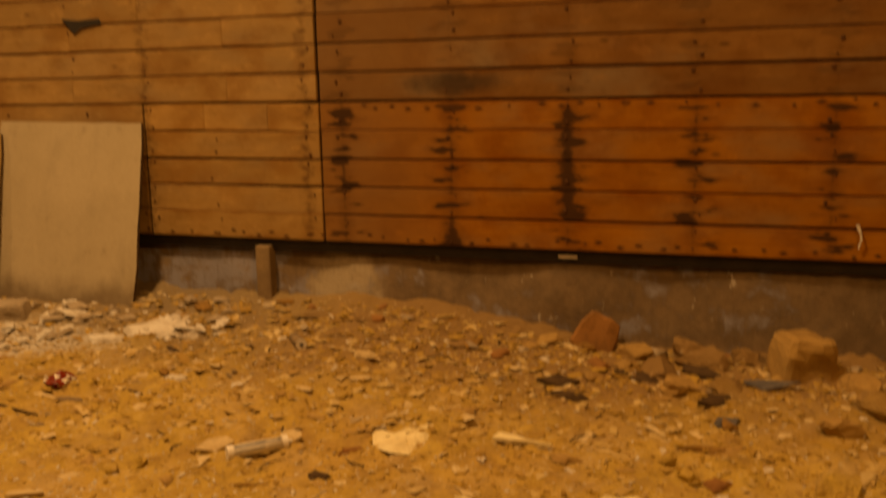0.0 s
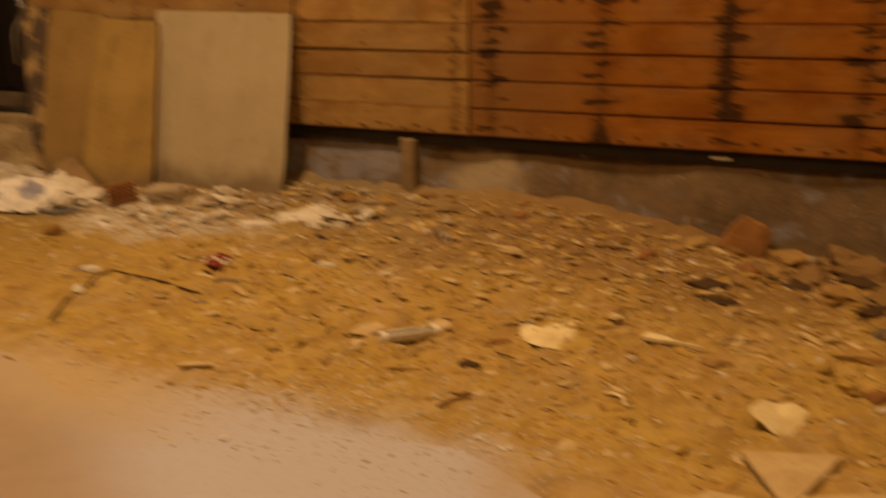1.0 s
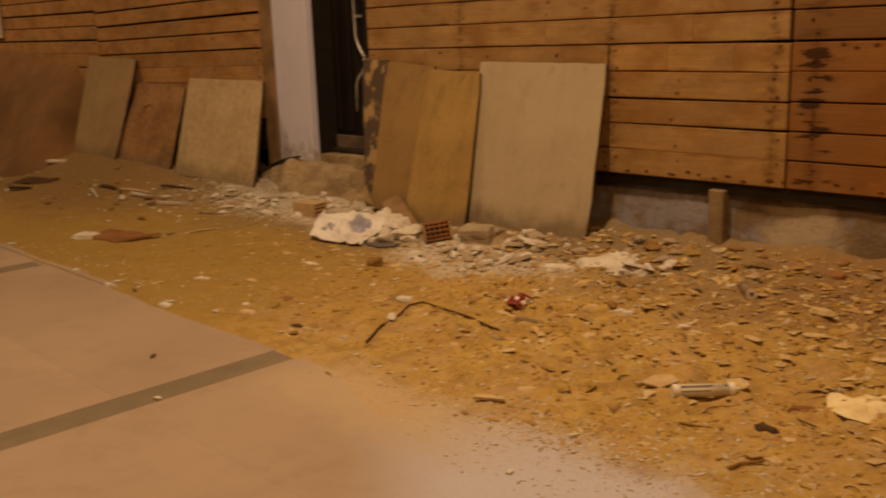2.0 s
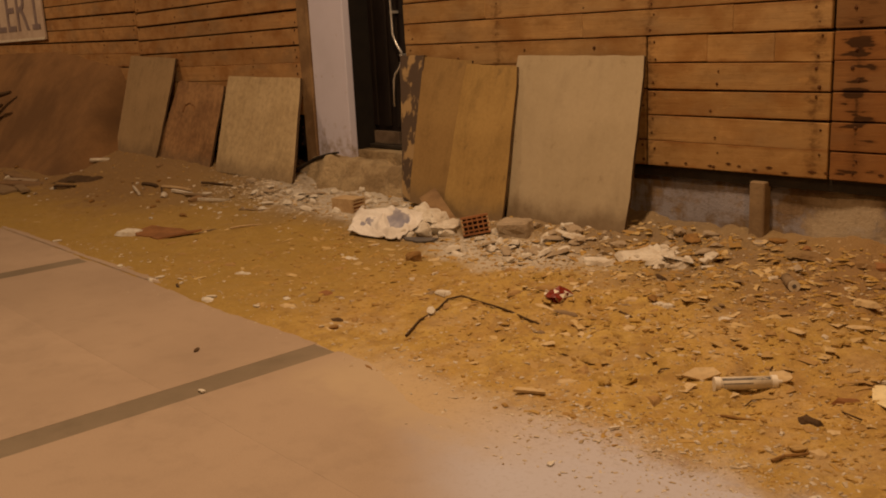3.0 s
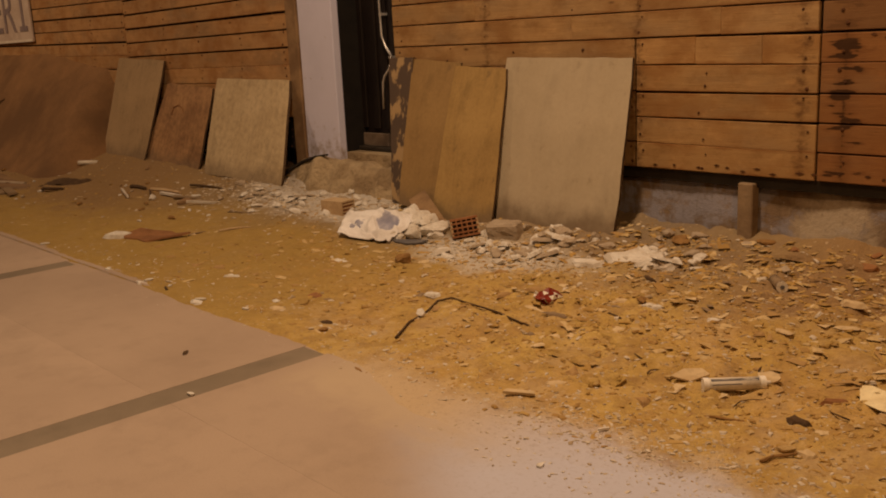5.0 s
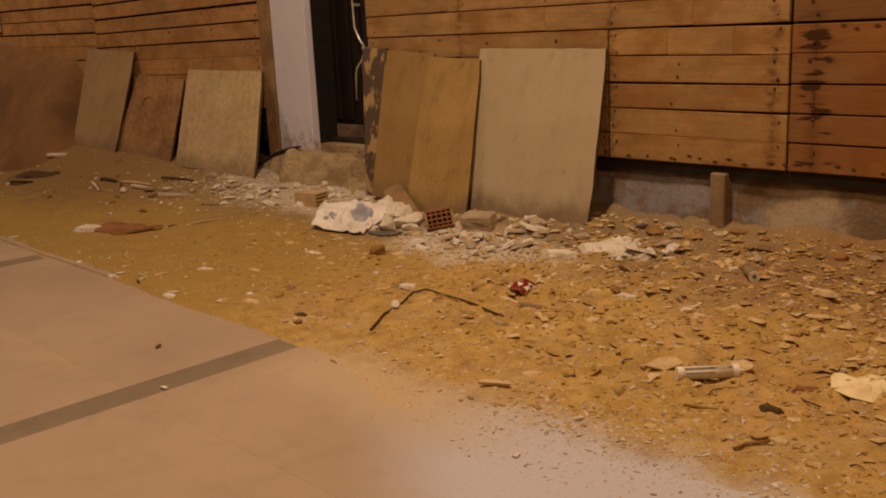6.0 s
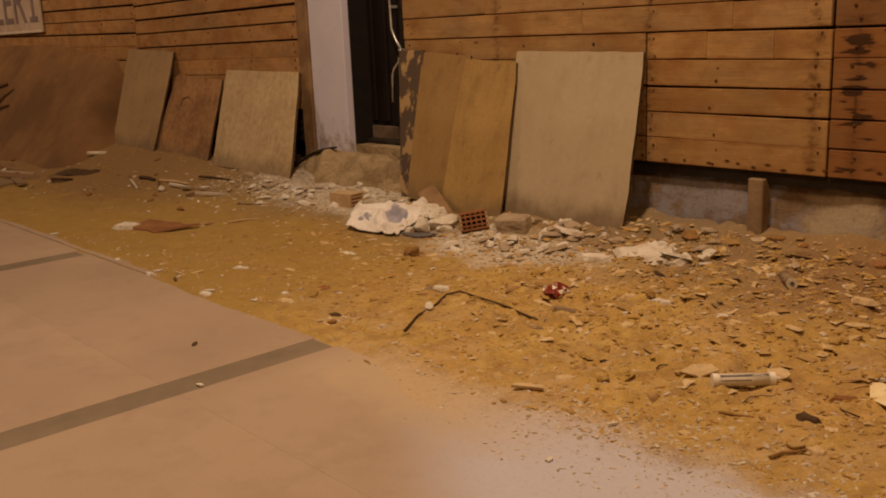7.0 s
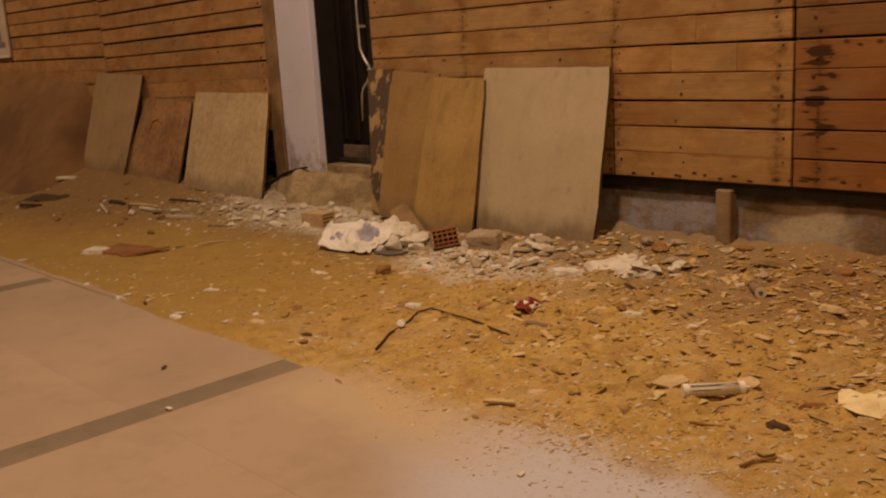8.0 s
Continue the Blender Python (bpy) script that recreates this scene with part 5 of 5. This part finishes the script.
for name, label, cat, x, y, turn, rx, ry, thick, mat in (
        ("dry_leaf", "flat dark brown dry leaf on the sand", "leaf", -1.887, -1.726, 20, 0.055, 0.045, 0.006, M_CARD),
        ("bark_curl", "dark curled strip of bark on the sand", "bark", -1.437, -1.964, 10, 0.05, 0.022, 0.012, M_TWIG),
        ("plaster_chip", "pale flat plaster chip on the sand", "rubble", -1.815, -1.99, 15, 0.05, 0.03, 0.008, M_TILE),
        ("plaster_chip", "pale flat plaster chip on the sand", "rubble", -1.954, -1.919, -10, 0.035, 0.02, 0.008, M_CHALK),
        ("plaster_chip", "white plaster chip beside a dark clod", "rubble", -2.62, -1.777, 25, 0.055, 0.025, 0.010, M_CHALK),
        ("plaster_chip", "white flat plaster chip on the sand", "rubble", -2.337, -1.197, 5, 0.07, 0.025, 0.008, M_CHALK),
        ("bark_strip", "narrow brown bark strip at the sand's edge", "bark", -0.834, -2.249, -12, 0.05, 0.012, 0.006, M_CLOD),
        ("brown_chip", "thin brown bark chip at the pavement's edge", "bark", -2.70, -2.155, -18, 0.05, 0.010, 0.006, M_TWIG),
        ("plaster_chip", "white plaster chip at the slab's edge", "rubble", -2.95, -2.175, 10, 0.05, 0.022, 0.008, M_CHALK),
        ("plaster_chip", "white plaster chip at the slab's edge", "rubble", -2.28, -2.185, 5, 0.05, 0.022, 0.008, M_CHALK),
        ("paper_scrap", "small pale round scrap beside the cartridge", "litter", 0.252, -1.45, 0, 0.03, 0.026, 0.008, M_TILE),
        ("paper_scrap", "torn pale scrap on the earth", "litter", -0.077, -1.897, 50, 0.045, 0.02, 0.006, M_TILE),
        ("bark_curl", "dark brown curled bark on the earth", "bark", 0.761, -1.652, -10, 0.05, 0.026, 0.014, M_TWIG),
        ("brown_chip", "flat red-brown chip beside pale packaging", "bark", 0.765, -1.41, 35, 0.06, 0.022, 0.012, M_CARD),
        ("mortar_chip", "small pale rounded mortar chip on the earth", "rubble", 0.884, -1.858, 0, 0.034, 0.026, 0.018, M_TILE),
        ("plaster_chip", "pale flat plaster chip on the earth", "rubble", -0.262, -0.984, 10, 0.05, 0.03, 0.012, M_CHALK),
        ("plaster_chip", "pale flat plaster chip on the earth", "rubble", -0.454, -0.986, 30, 0.05, 0.028, 0.010, M_TILE),
        ("plaster_chip", "pale flat plaster chip on the earth", "rubble", -0.693, -0.76, 60, 0.05, 0.035, 0.012, M_TILE),
        ("plaster_chip", "pale flat plaster chip on the earth", "rubble", 0.053, -0.986, 15, 0.042, 0.02, 0.010, M_CHALK),
        ("bark_strip", "long dark bark strip on the earth", "bark", -0.518, -0.668, -25, 0.08, 0.014, 0.010, M_TWIG),
        ("bark_strip", "thin dark bark strip on the earth", "bark", -0.364, -1.143, -15, 0.05, 0.010, 0.008, M_TWIG),
        ("earth_flake", "broad flat flake of dried earth", "earth", 0.0, -1.454, 20, 0.10, 0.06, 0.014, M_DIRT),
        ("earth_flake", "broad flat flake of dried earth", "earth", -0.16, -1.38, -10, 0.12, 0.05, 0.014, M_DIRT),
        ("earth_flake", "broad rounded flake of dried earth", "earth", 0.669, -1.093, 0, 0.10, 0.085, 0.016, M_DIRT),
        ("earth_flake", "long flat flake of dried earth", "earth", -0.17, -1.665, 5, 0.11, 0.03, 0.012, M_DIRT),
        ("broken_tile", "corner of a pale broken tile on earth", "tile", 1.70, -2.20, 20, 0.10, 0.06, 0.012, M_TILE),
        ("plaster_chip", "pale flat plaster chip in the dust", "rubble", 1.248, -2.062, 30, 0.045, 0.026, 0.012, M_TILE),
        ("plaster_chip", "pale flat plaster chip in the dust", "rubble", 1.37, -2.05, -10, 0.03, 0.02, 0.010, M_TILE),
        ("plaster_chip", "pale flat plaster chip in the dust", "rubble", 1.425, -2.04, 40, 0.022, 0.016, 0.010, M_TILE),
        ("plaster_chip", "pale flat plaster chip on the earth", "rubble", 1.545, -1.946, 25, 0.035, 0.018, 0.010, M_TILE),
        ("wood_curl", "pale curled wood shaving on the earth", "shaving", 1.292, -1.668, -30, 0.06, 0.014, 0.006, M_TILE),
        ("plaster_chip", "rounded pale plaster chip on the earth", "rubble", 1.525, -1.313, -8, 0.06, 0.03, 0.012, M_STONE),
        ("plaster_chip", "pale rounded plaster chip below the plinth", "rubble", 0.432, -0.556, 5, 0.06, 0.03, 0.014, M_TILE),
        ("bark_strip", "long brown bark strip on the earth", "bark", 2.047, -1.104, 15, 0.13, 0.02, 0.012, M_CLOD),
        ("brown_chip", "small dark red-brown chip on the earth", "bark", 2.043, -1.37, 0, 0.05, 0.035, 0.012, M_CARD),
        ("plastic_scrap", "small black plastic scrap on the earth", "litter", 2.063, -0.859, 10, 0.05, 0.04, 0.02, M_LABEL),
        ("bark_curl", "dark bark curl among the rubble", "bark", 1.432, -0.685, 8, 0.09, 0.025, 0.014, M_TWIG),
        ("earth_flake", "big rounded crust of dried earth", "earth", 2.233, -1.86, 30, 0.11, 0.09, 0.03, M_DIRT)):
    flat_piece(name, label, cat, x, y, turn, ragged(rx, ry, int(1000 * abs(x + 3 * y)), 10, 0.42), thick, mat, int(100 * abs(x)), -0.002, 4, 0.8 if thick < 0.01 else 0.2, soft=0.15 if cat in ("tile", "litter", "shaving") else 0.35)
stone("brown_clod", "brown clod of earth lying on the sand", -1.945, -1.027, (0.07, 0.045, 0.04), M_CLOD, 231, "clod", rough=0.5)
for k, (x, y, r) in enumerate(((0.02, -1.80, 0.05), (0.10, -1.77, 0.045), (0.06, -1.84, 0.035), (-0.02, -1.77, 0.03))):
    stone("brown_clod", "dark crumbling clod in a small clump", x, y, (r * 1.3, r, r * 0.6), M_DIRT, 240 + k, "clod", "crumbling clump", 0.6, turn=k * 80, lift=-0.2 * r)
for x0, y0, x1, y1 in ((0.475, -1.791, 0.604, -1.731), (0.80, -1.985, 0.868, -1.845)):
    l, a = math.hypot(x1 - x0, y1 - y0), math.degrees(math.atan2(y1 - y0, x1 - x0))
    ob = part("twig", bent_bar([(-l / 2, 0, 0), (-l / 6, 0.06 * l, 0.003), (l / 5, -0.02 * l, 0.003), (l / 2, 0.03 * l, 0.0)], 0.006, 6, 0.6), M_CLOD)
    ob.matrix_world = pose((x0 + x1) / 2, (y0 + y1) / 2, earth((x0 + x1) / 2, (y0 + y1) / 2) + 0.005, 0, 0, a)
    tagged(ob, "thin brown twig lying before the cartridge", "twig", "dry twigs")
for x, y, r, seed in ((-1.92, -1.10, 0.045, 1), (-1.79, -1.84, 0.04, 2), (-1.35, -2.05, 0.035, 3), (0.82, -1.86, 0.04, 4), (1.55, -1.95, 0.035, 5), (-0.35, -0.95, 0.045, 6), (1.25, -0.95, 0.045, 7), (0.55, -1.02, 0.04, 8), (2.06, -0.93, 0.05, 9), (1.95, -1.35, 0.05, 10)):
    stone("dark_clod", "brown clod of earth and bark", x, y, (r, r * 0.7, r * 0.45), M_DIRT if seed % 3 else M_CLOD, 200 + seed, "clod", "dark clods", 0.6, turn=seed * 53)
CHIP_KINDS = ((M_STONE, "mortar_chip", "flat brown mortar chip on the earth", "rubble", 0.014), (M_TILE, "plaster_chip", "flat pale plaster chip on the earth", "rubble", 0.010), (M_STUB, "bark_chip", "flat dull chip of bark on the earth", "bark", 0.008), (M_DIRT, "earth_flake", "flat flake of dried earth", "earth", 0.014), (M_STONE, "mortar_chip", "flat brown mortar chip on the earth", "rubble", 0.018), (M_DIRT, "earth_flake", "flat flake of dried earth", "earth", 0.020))
CHIP_MESHES = []
for k in range(24):
    mat, name, lab, cat, thick = CHIP_KINDS[k % 6]
    me = mesh_of(shard(ragged(0.045, 0.026, 300 + k, 9, 0.45), thick, k, 1.2, 0.4), name)
    me.materials.append(mat)
    CHIP_MESHES.append((me, name, lab, cat))
for k in range(260):
    x, y = (rng.gauss(0.7, 1.1), -0.12 - 1.35 * rng.betavariate(1.0, 1.5)) if k % 3 else (rng.uniform(-4.0, 2.3), rng.uniform(-1.9, -0.7))
    if not (-4.2 < x < 3.0) or math.hypot(x - 0.46, y + 1.58) < 0.22 or (0.7 < x < 2.0 and -1.75 < y < -0.75 and k % 4):
        continue
    me, name, lab, cat = rng.choice(CHIP_MESHES)
    ob = new(name, me)
    g = 0.4 + 0.9 * rng.random() ** 1.5
    ob.matrix_world = pose(x, y, earth(x, y) - 0.003, rng.uniform(-7, 7), rng.uniform(-7, 7), rng.uniform(0, 360)) @ Matrix.Diagonal((g, g, g * 0.55, 1))
    tagged(ob, lab, cat, "chips on the earth")
for k in range(22):
    x, y = rng.uniform(-1.6, 2.3), rng.uniform(-1.9, -0.25)
    l = rng.uniform(0.04, 0.13)
    a = rng.uniform(0, math.pi)
    ob = part("twig", bent_bar([(-l / 2, 0, 0), (-l / 6, 0.1 * l, 0.006), (l / 5, 0.05 * l, 0.004), (l / 2, -0.1 * l, 0.0)], rng.uniform(0.002, 0.0045), 5, 0.5), M_TWIG)
    ob.matrix_world = pose(x, y, earth(x, y) + 0.004, 0, 0, math.degrees(a))
    tagged(ob, "short dark dry twig on the earth", "twig", "dry twigs")

leaf = part("dry_leaf", shard(ragged(0.028, 0.010, 61, 9, 0.2), 0.002, 3, 0.5), M_TWIG)
leaf.matrix_world = pose(-1.60, -2.62, 0.004, 8, 0, 130)
tagged(leaf, "small dark dry leaf on the pavement", "leaf")
for k, (x, y, r) in enumerate(((-1.119, -2.853, 0.013), (-2.307, -2.154, 0.022), (-2.95, -2.13, 0.02), (-2.72, -2.12, 0.012), (-3.45, -2.16, 0.025), (-1.95, -2.10, 0.015), (-4.6, -2.12, 0.02), (0.30, -2.42, 0.012))):
    ob = part("plaster_chip", shard(ragged(r * 1.4, r * 0.8, 80 + k, 8, 0.3), 0.007, k), M_CHALK)
    ob.matrix_world = pose(x, y, max(earth(x, y), 0.0) + 0.002, 0, 0, 40 * k)
    tagged(ob, "small white plaster chip at the pavement's edge", "rubble", "chips along the pavement")

for k in range(16):
    x, y = rng.gauss(1.02, 0.045), rng.gauss(-2.13, 0.03)
    r = rng.uniform(0.006, 0.017)
    stone("plaster_lump", "crusty white crumb in the dust beside the pavement", x, y, (r * 1.4, r, r * 0.7), M_CHALK, 700 + k, "rubble", "crusty white crumbs", 0.5, turn=k * 47, detail=1)

# loose planks and clutter at the foot of the heap
for k, (x, y, l, w, turn, mat) in enumerate(((-7.75, -1.30, 0.62, 0.20, 20, M_RUSTY), (-7.55, -1.58, 0.50, 0.22, 8, M_GREYPLY), (-8.2, -1.20, 0.7, 0.12, -6, M_POST), (-7.9, -1.25, 0.42, 0.07, 25, M_GREYSTONE), (-7.3, -1.45, 0.40, 0.09, -10, M_GREYPLY), (-7.7, -1.62, 0.5, 0.10, 12, M_CHALK), (-6.9, -1.18, 0.22, 0.05, 40, M_TWIG), (-5.9, -0.92, 0.42, 0.02, -18, M_CHALK), (-5.6, -0.82, 0.34, 0.018, -25, M_TWIG), (-5.35, -0.75, 0.3, 0.02, 10, M_CHALK), (-4.7, -0.80, 0.3, 0.014, 35, M_CHALK), (-8.4, -1.5, 0.35, 0.12, 5, M_CARD))):
    flat_piece("timber_offcut", "loose timber offcut lying on dusty earth", "timber", x, y, turn, [(-l / 2, -w / 2), (l / 2, -w / 2.4), (l / 2.1, w / 2), (-l / 2.1, w / 2.3)], 0.02, mat, 30 + k, 0.015, 4, 0.0, "timber offcuts")
for k in range(46):
    x, y = rng.uniform(-9.2, -4.3), rng.uniform(-1.55, -0.42)
    r = 0.014 + 0.032 * rng.random() ** 2
    mat = (M_CHALK, M_GREYSTONE, M_POST, M_CLOD)[k % 4]
    lab = ("pale plaster lump among dusty far debris", "grey mortar lump among dusty far debris", "brown stone among dusty far debris", "dark clod among dusty far debris")[k % 4]
    stone("rubble_piece", lab, x, y, (r * 1.7, r, r * 0.7), mat, 900 + k, "rubble", "debris below the far sheets", 0.5, turn=rng.uniform(0, 360), detail=1 if r < 0.04 else 2)
for k, (x0, y0, x1, y1, r, mat) in enumerate(((-5.77, -0.728, -5.344, -0.663, 0.018, M_BRICK_PALE), (-5.258, -0.774, -4.824, -0.68, 0.016, M_STUB), (-6.13, -0.75, -5.87, -0.727, 0.02, M_TWIG), (-4.243, -0.847, -4.014, -0.76, 0.009, M_STUB), (-3.734, -1.218, -3.663, -1.005, 0.008, M_BRICK_PALE), (-3.90, -1.375, -3.94, -1.217, 0.007, M_STUB), (-5.35, -0.56, -4.90, -0.50, 0.012, M_TWIG))):
    l, a = math.hypot(x1 - x0, y1 - y0), math.degrees(math.atan2(y1 - y0, x1 - x0))
    ob = part("stick", bent_bar([(-l / 2, 0, 0), (-l / 6, 0.008, 0.004), (l / 5, 0.004, 0.003), (l / 2, -0.008, 0.0)], r, 6, 0.7), mat)
    ob.matrix_world = pose((x0 + x1) / 2, (y0 + y1) / 2, earth((x0 + x1) / 2, (y0 + y1) / 2) + 0.6 * r, 0, 0, a)
    tagged(ob, "dark dry stick lying on dusty earth" if mat is M_TWIG else "pale split batten lying on dusty earth", "stick", "sticks on the dust")
# low dark mound in the place of a dark smear
cloth = part("dark_cloth", mound(-0.34, 0.34, -0.12, 0.12, lambda x, y: -0.03 + 0.065 * max(0.0, 1 - (x / 0.34) ** 2 - (y / 0.12) ** 2) ** 0.7, M_TWIG, 0.02, 6.0, 0.03), M_TWIG, None, "", True)
cloth.matrix_world = pose(-7.07, -0.93, earth(-7.07, -0.93), 0, 0, 24)
tagged(cloth, "low dark mound lying at the foot of the heap", "cloth")
tube2 = part("white_tube", cylinder(0.022, 0.22, 16), M_WHITE, None, "", True)
tube2.matrix_world = pose(-7.62, -0.62, earth(-7.62, -0.62) + 0.05, 0, 0, 35)
tagged(tube2, "small white tube at the foot of the heap", "litter")
for k, (x, y, z, l, turn) in enumerate(((-10.4, -0.62, 0.80, 0.5, 30), (-10.3, -0.70, 0.66, 0.45, 12))):
    br = part("stick", bent_bar([(-l / 2, 0, 0), (0, 0.02, 0.03), (l / 2, 0, 0.02)], 0.05, 7, 0.4), M_TWIG)
    br.matrix_world = pose(x, y, z, 0, -12, turn)
    tagged(br, "dark stick poking out of the heap", "stick", "sticks in the heap")

# on the planks: a torn patch, a peeled splinter, a paper under the beam
# flat black shard in the outline of the dark tear
tear = part("torn_patch", shard([(-0.13, 0.035), (-0.02, 0.022), (0.12, 0.03), (0.13, 0.0), (0.05, -0.012), (0.0, -0.02), (-0.05, -0.05), (-0.09, -0.01)], 0.003, 5), M_BLACK)
tear.matrix_world = pose(-1.40, -0.0335, 1.685, 90, 0, 0)
tagged(tear, "flat black torn shape on a plank", "scrap")
spl = part("peeled_splinter", bent_bar([(0, 0, 0), (0.012, -0.01, -0.03), (0.018, -0.014, -0.06), (0.008, -0.01, -0.10)], 0.008, 6, 0.5), M_CHALK)
spl.matrix_world = pose(2.54, -0.03, 0.70)
tagged(spl, "pale curled wood splinter peeling from a plank", "splinter")
note = part("paper_note", box(1.235, 1.325, -0.004, 0.0035, 0.497, 0.510), M_WHITE)
tagged(note, "small white paper label under the planks", "label")

# ---- pavement: large slabs with darker bands, laid last ----
pave = thing("pavement", pose(0, 0, 0), "worn pinkish concrete pavement with darker cross bands", "pavement", kind="structure")
part("bed", box(-30, 20, -9.0, -1.95, -0.14, -0.002), M_PAVE, pave)
BANDS = [-1.18 + 2.70 * k for k in range(-5, 4)]
for x in BANDS:
    part("band", box(x - 0.08, x + 0.08, -9.0, -2.225, -0.0019, -0.0006), M_BAND, pave, "darker grey band")
for x in BANDS:
    for k, (y0, y1) in enumerate(((-2.95, -2.0), (-4.35, -2.95), (-5.75, -4.35), (-7.15, -5.75), (-9.0, -7.15))):
        part("slab", box(x + 0.08, x + 2.70 - 0.08, y0 + 0.0002, y1 - 0.0002, -0.0019, 0.0), M_PAVE, pave)

# a thin strip of concrete screed along the slabs' edge, half under sand
screed = mound(-5.6, -2.55, -2.19, -2.08, lambda x, y: 0.004 + 0.006 * smooth01((y + 2.19) / 0.012) - 0.016 * smooth01((x + 3.0) / 0.45) - 0.05 * smooth01((y + 2.125 + 0.02 * noise.noise((x * 3, 0, 1))) / 0.04), M_PAVE, 0.01, 3.0, 0.003)
part("screed_edge", screed, M_PAVE, pave, "narrow crumbled screed strip", True)

# ---- loose pieces, too many to count ----
def scatter(name, label, mat, count, seed, place, size, flat):
    """Small broken pieces, each a squashed eight-cornered block lying on the earth."""
    r = np.random.RandomState(seed)
    verts, faces = [], []
    made = 0
    corner = np.array([(-1, -1, 0), (1, -1, 0), (1, 1, 0), (-1, 1, 0), (-0.7, -0.7, 1), (0.7, -0.7, 1), (0.7, 0.7, 1), (-0.7, 0.7, 1)], float)
    quads = ((3, 2, 1, 0), (4, 5, 6, 7), (0, 1, 5, 4), (1, 2, 6, 5), (2, 3, 7, 6), (3, 0, 4, 7))
    while made < count:
        x, y = place(r)
        s = size(r)
        if not (-12 < x < 4.5 and -2.6 < y < -0.03) or (s > 0.006 and y < shore(x) + 0.12):
            continue
        c = corner * np.array((s * r.uniform(0.8, 2.2), s * r.uniform(0.5, 1.1), s * r.uniform(*flat)))
        c = c + r.uniform(-0.4, 0.4, c.shape) * s * np.array((1.2, 1.0, 0.3))
        a, b = r.uniform(0, 6.28), r.uniform(-0.35, 0.35)
        ca, sa = math.cos(a), math.sin(a)
        z0 = max(earth(x, y), 0.0 if y < -2.1 else -1.0)
        k = len(verts)
        for v in c:
            zz = v[2] + v[0] * b * 0.6
            verts.append((x + v[0] * ca - v[1] * sa, y + v[0] * sa + v[1] * ca, z0 + zz - s * 0.12))
        faces += [tuple(k + i for i in q) for q in quads]
        made += 1
    me = bpy.data.meshes.new(name)
    me.from_pydata(verts, [], faces)
    me.materials.append(mat)
    return tagged(new(name, me), label, "debris", kind="stuff")


def over_earth(r):
    x = r.choice((3.3 - 7.0 * r.beta(1.0, 1.7), r.uniform(-8, 4)), p=(0.85, 0.15))
    return x, -0.05 - 2.2 * r.beta(1.1, 1.5)


def right_heavy(r):
    return r.normal(0.6, 1.3), -0.08 - 1.3 * r.beta(1.0, 1.6)


def edge_band(r):
    return r.uniform(-4.5, 1.6), r.normal(-2.08, 0.13)


def by_door(r):
    k = r.choice(3)
    return ((r.normal(-3.5, 0.5), r.normal(-0.38, 0.16)), (r.normal(-1.5, 0.4), r.normal(-0.62, 0.15)), (r.normal(-4.3, 0.6), r.normal(-0.5, 0.2)))[k]


scatter("earth_crumbs", "brown and pale crumbs, bark and pebbles on earth", M_CHIPS, 12000, 1, over_earth, lambda r: 0.003 + 0.008 * r.random_sample() ** 2.4, (0.3, 0.8))
scatter("earth_flakes", "flat flakes of dried ochre earth and bark", M_FLAKES, 750, 11, right_heavy, lambda r: 0.010 + 0.018 * r.random_sample() ** 2, (0.1, 0.3))
scatter("earth_flakes", "thin flakes of ochre earth spread about", M_FLAKES, 1300, 12, over_earth, lambda r: 0.008 + 0.016 * r.random_sample() ** 2, (0.1, 0.3))
scatter("bark_chips", "flat chips of wood, bark and plaster on earth", M_CHIPS, 600, 2, right_heavy, lambda r: 0.010 + 0.016 * r.random_sample() ** 2, (0.12, 0.45))
scatter("bark_chips", "scattered flat chips on the sandy earth", M_CHIPS, 380, 5, over_earth, lambda r: 0.010 + 0.014 * r.random_sample() ** 2, (0.12, 0.4))
scatter("plaster_crumbs", "white plaster crumbs by the doorway", M_PALE_CHIPS, 2600, 3, by_door, lambda r: 0.003 + 0.013 * r.random_sample() ** 2, (0.25, 0.6))
scatter("edge_crumbs", "pale crumbs along the pavement's edge", M_PALE_CHIPS, 500, 4, edge_band, lambda r: 0.002 + 0.007 * r.random_sample() ** 2, (0.3, 0.7))
scatter("plaster_crumbs", "pale crumbs spread over the earth", M_PALE_CHIPS, 1000, 6, over_earth, lambda r: 0.003 + 0.012 * r.random_sample() ** 2.5, (0.3, 0.7))


def glints(r):
    return r.normal(0.3, 0.9), r.uniform(-2.25, -0.3)


scatter("white_specks", "tiny white specks of plaster on the earth", M_PALE_CHIPS, 2100, 8, glints, lambda r: 0.002 + 0.004 * r.random_sample() ** 2, (0.4, 0.9))


def grit(r):
    return r.normal(0.55, 0.45), r.normal(-2.16, 0.16)


scatter("dust_grit", "white grit in the pale dust beside the pavement", M_PALE_CHIPS, 900, 21, grit, lambda r: 0.002 + 0.006 * r.random_sample() ** 2, (0.4, 0.9))
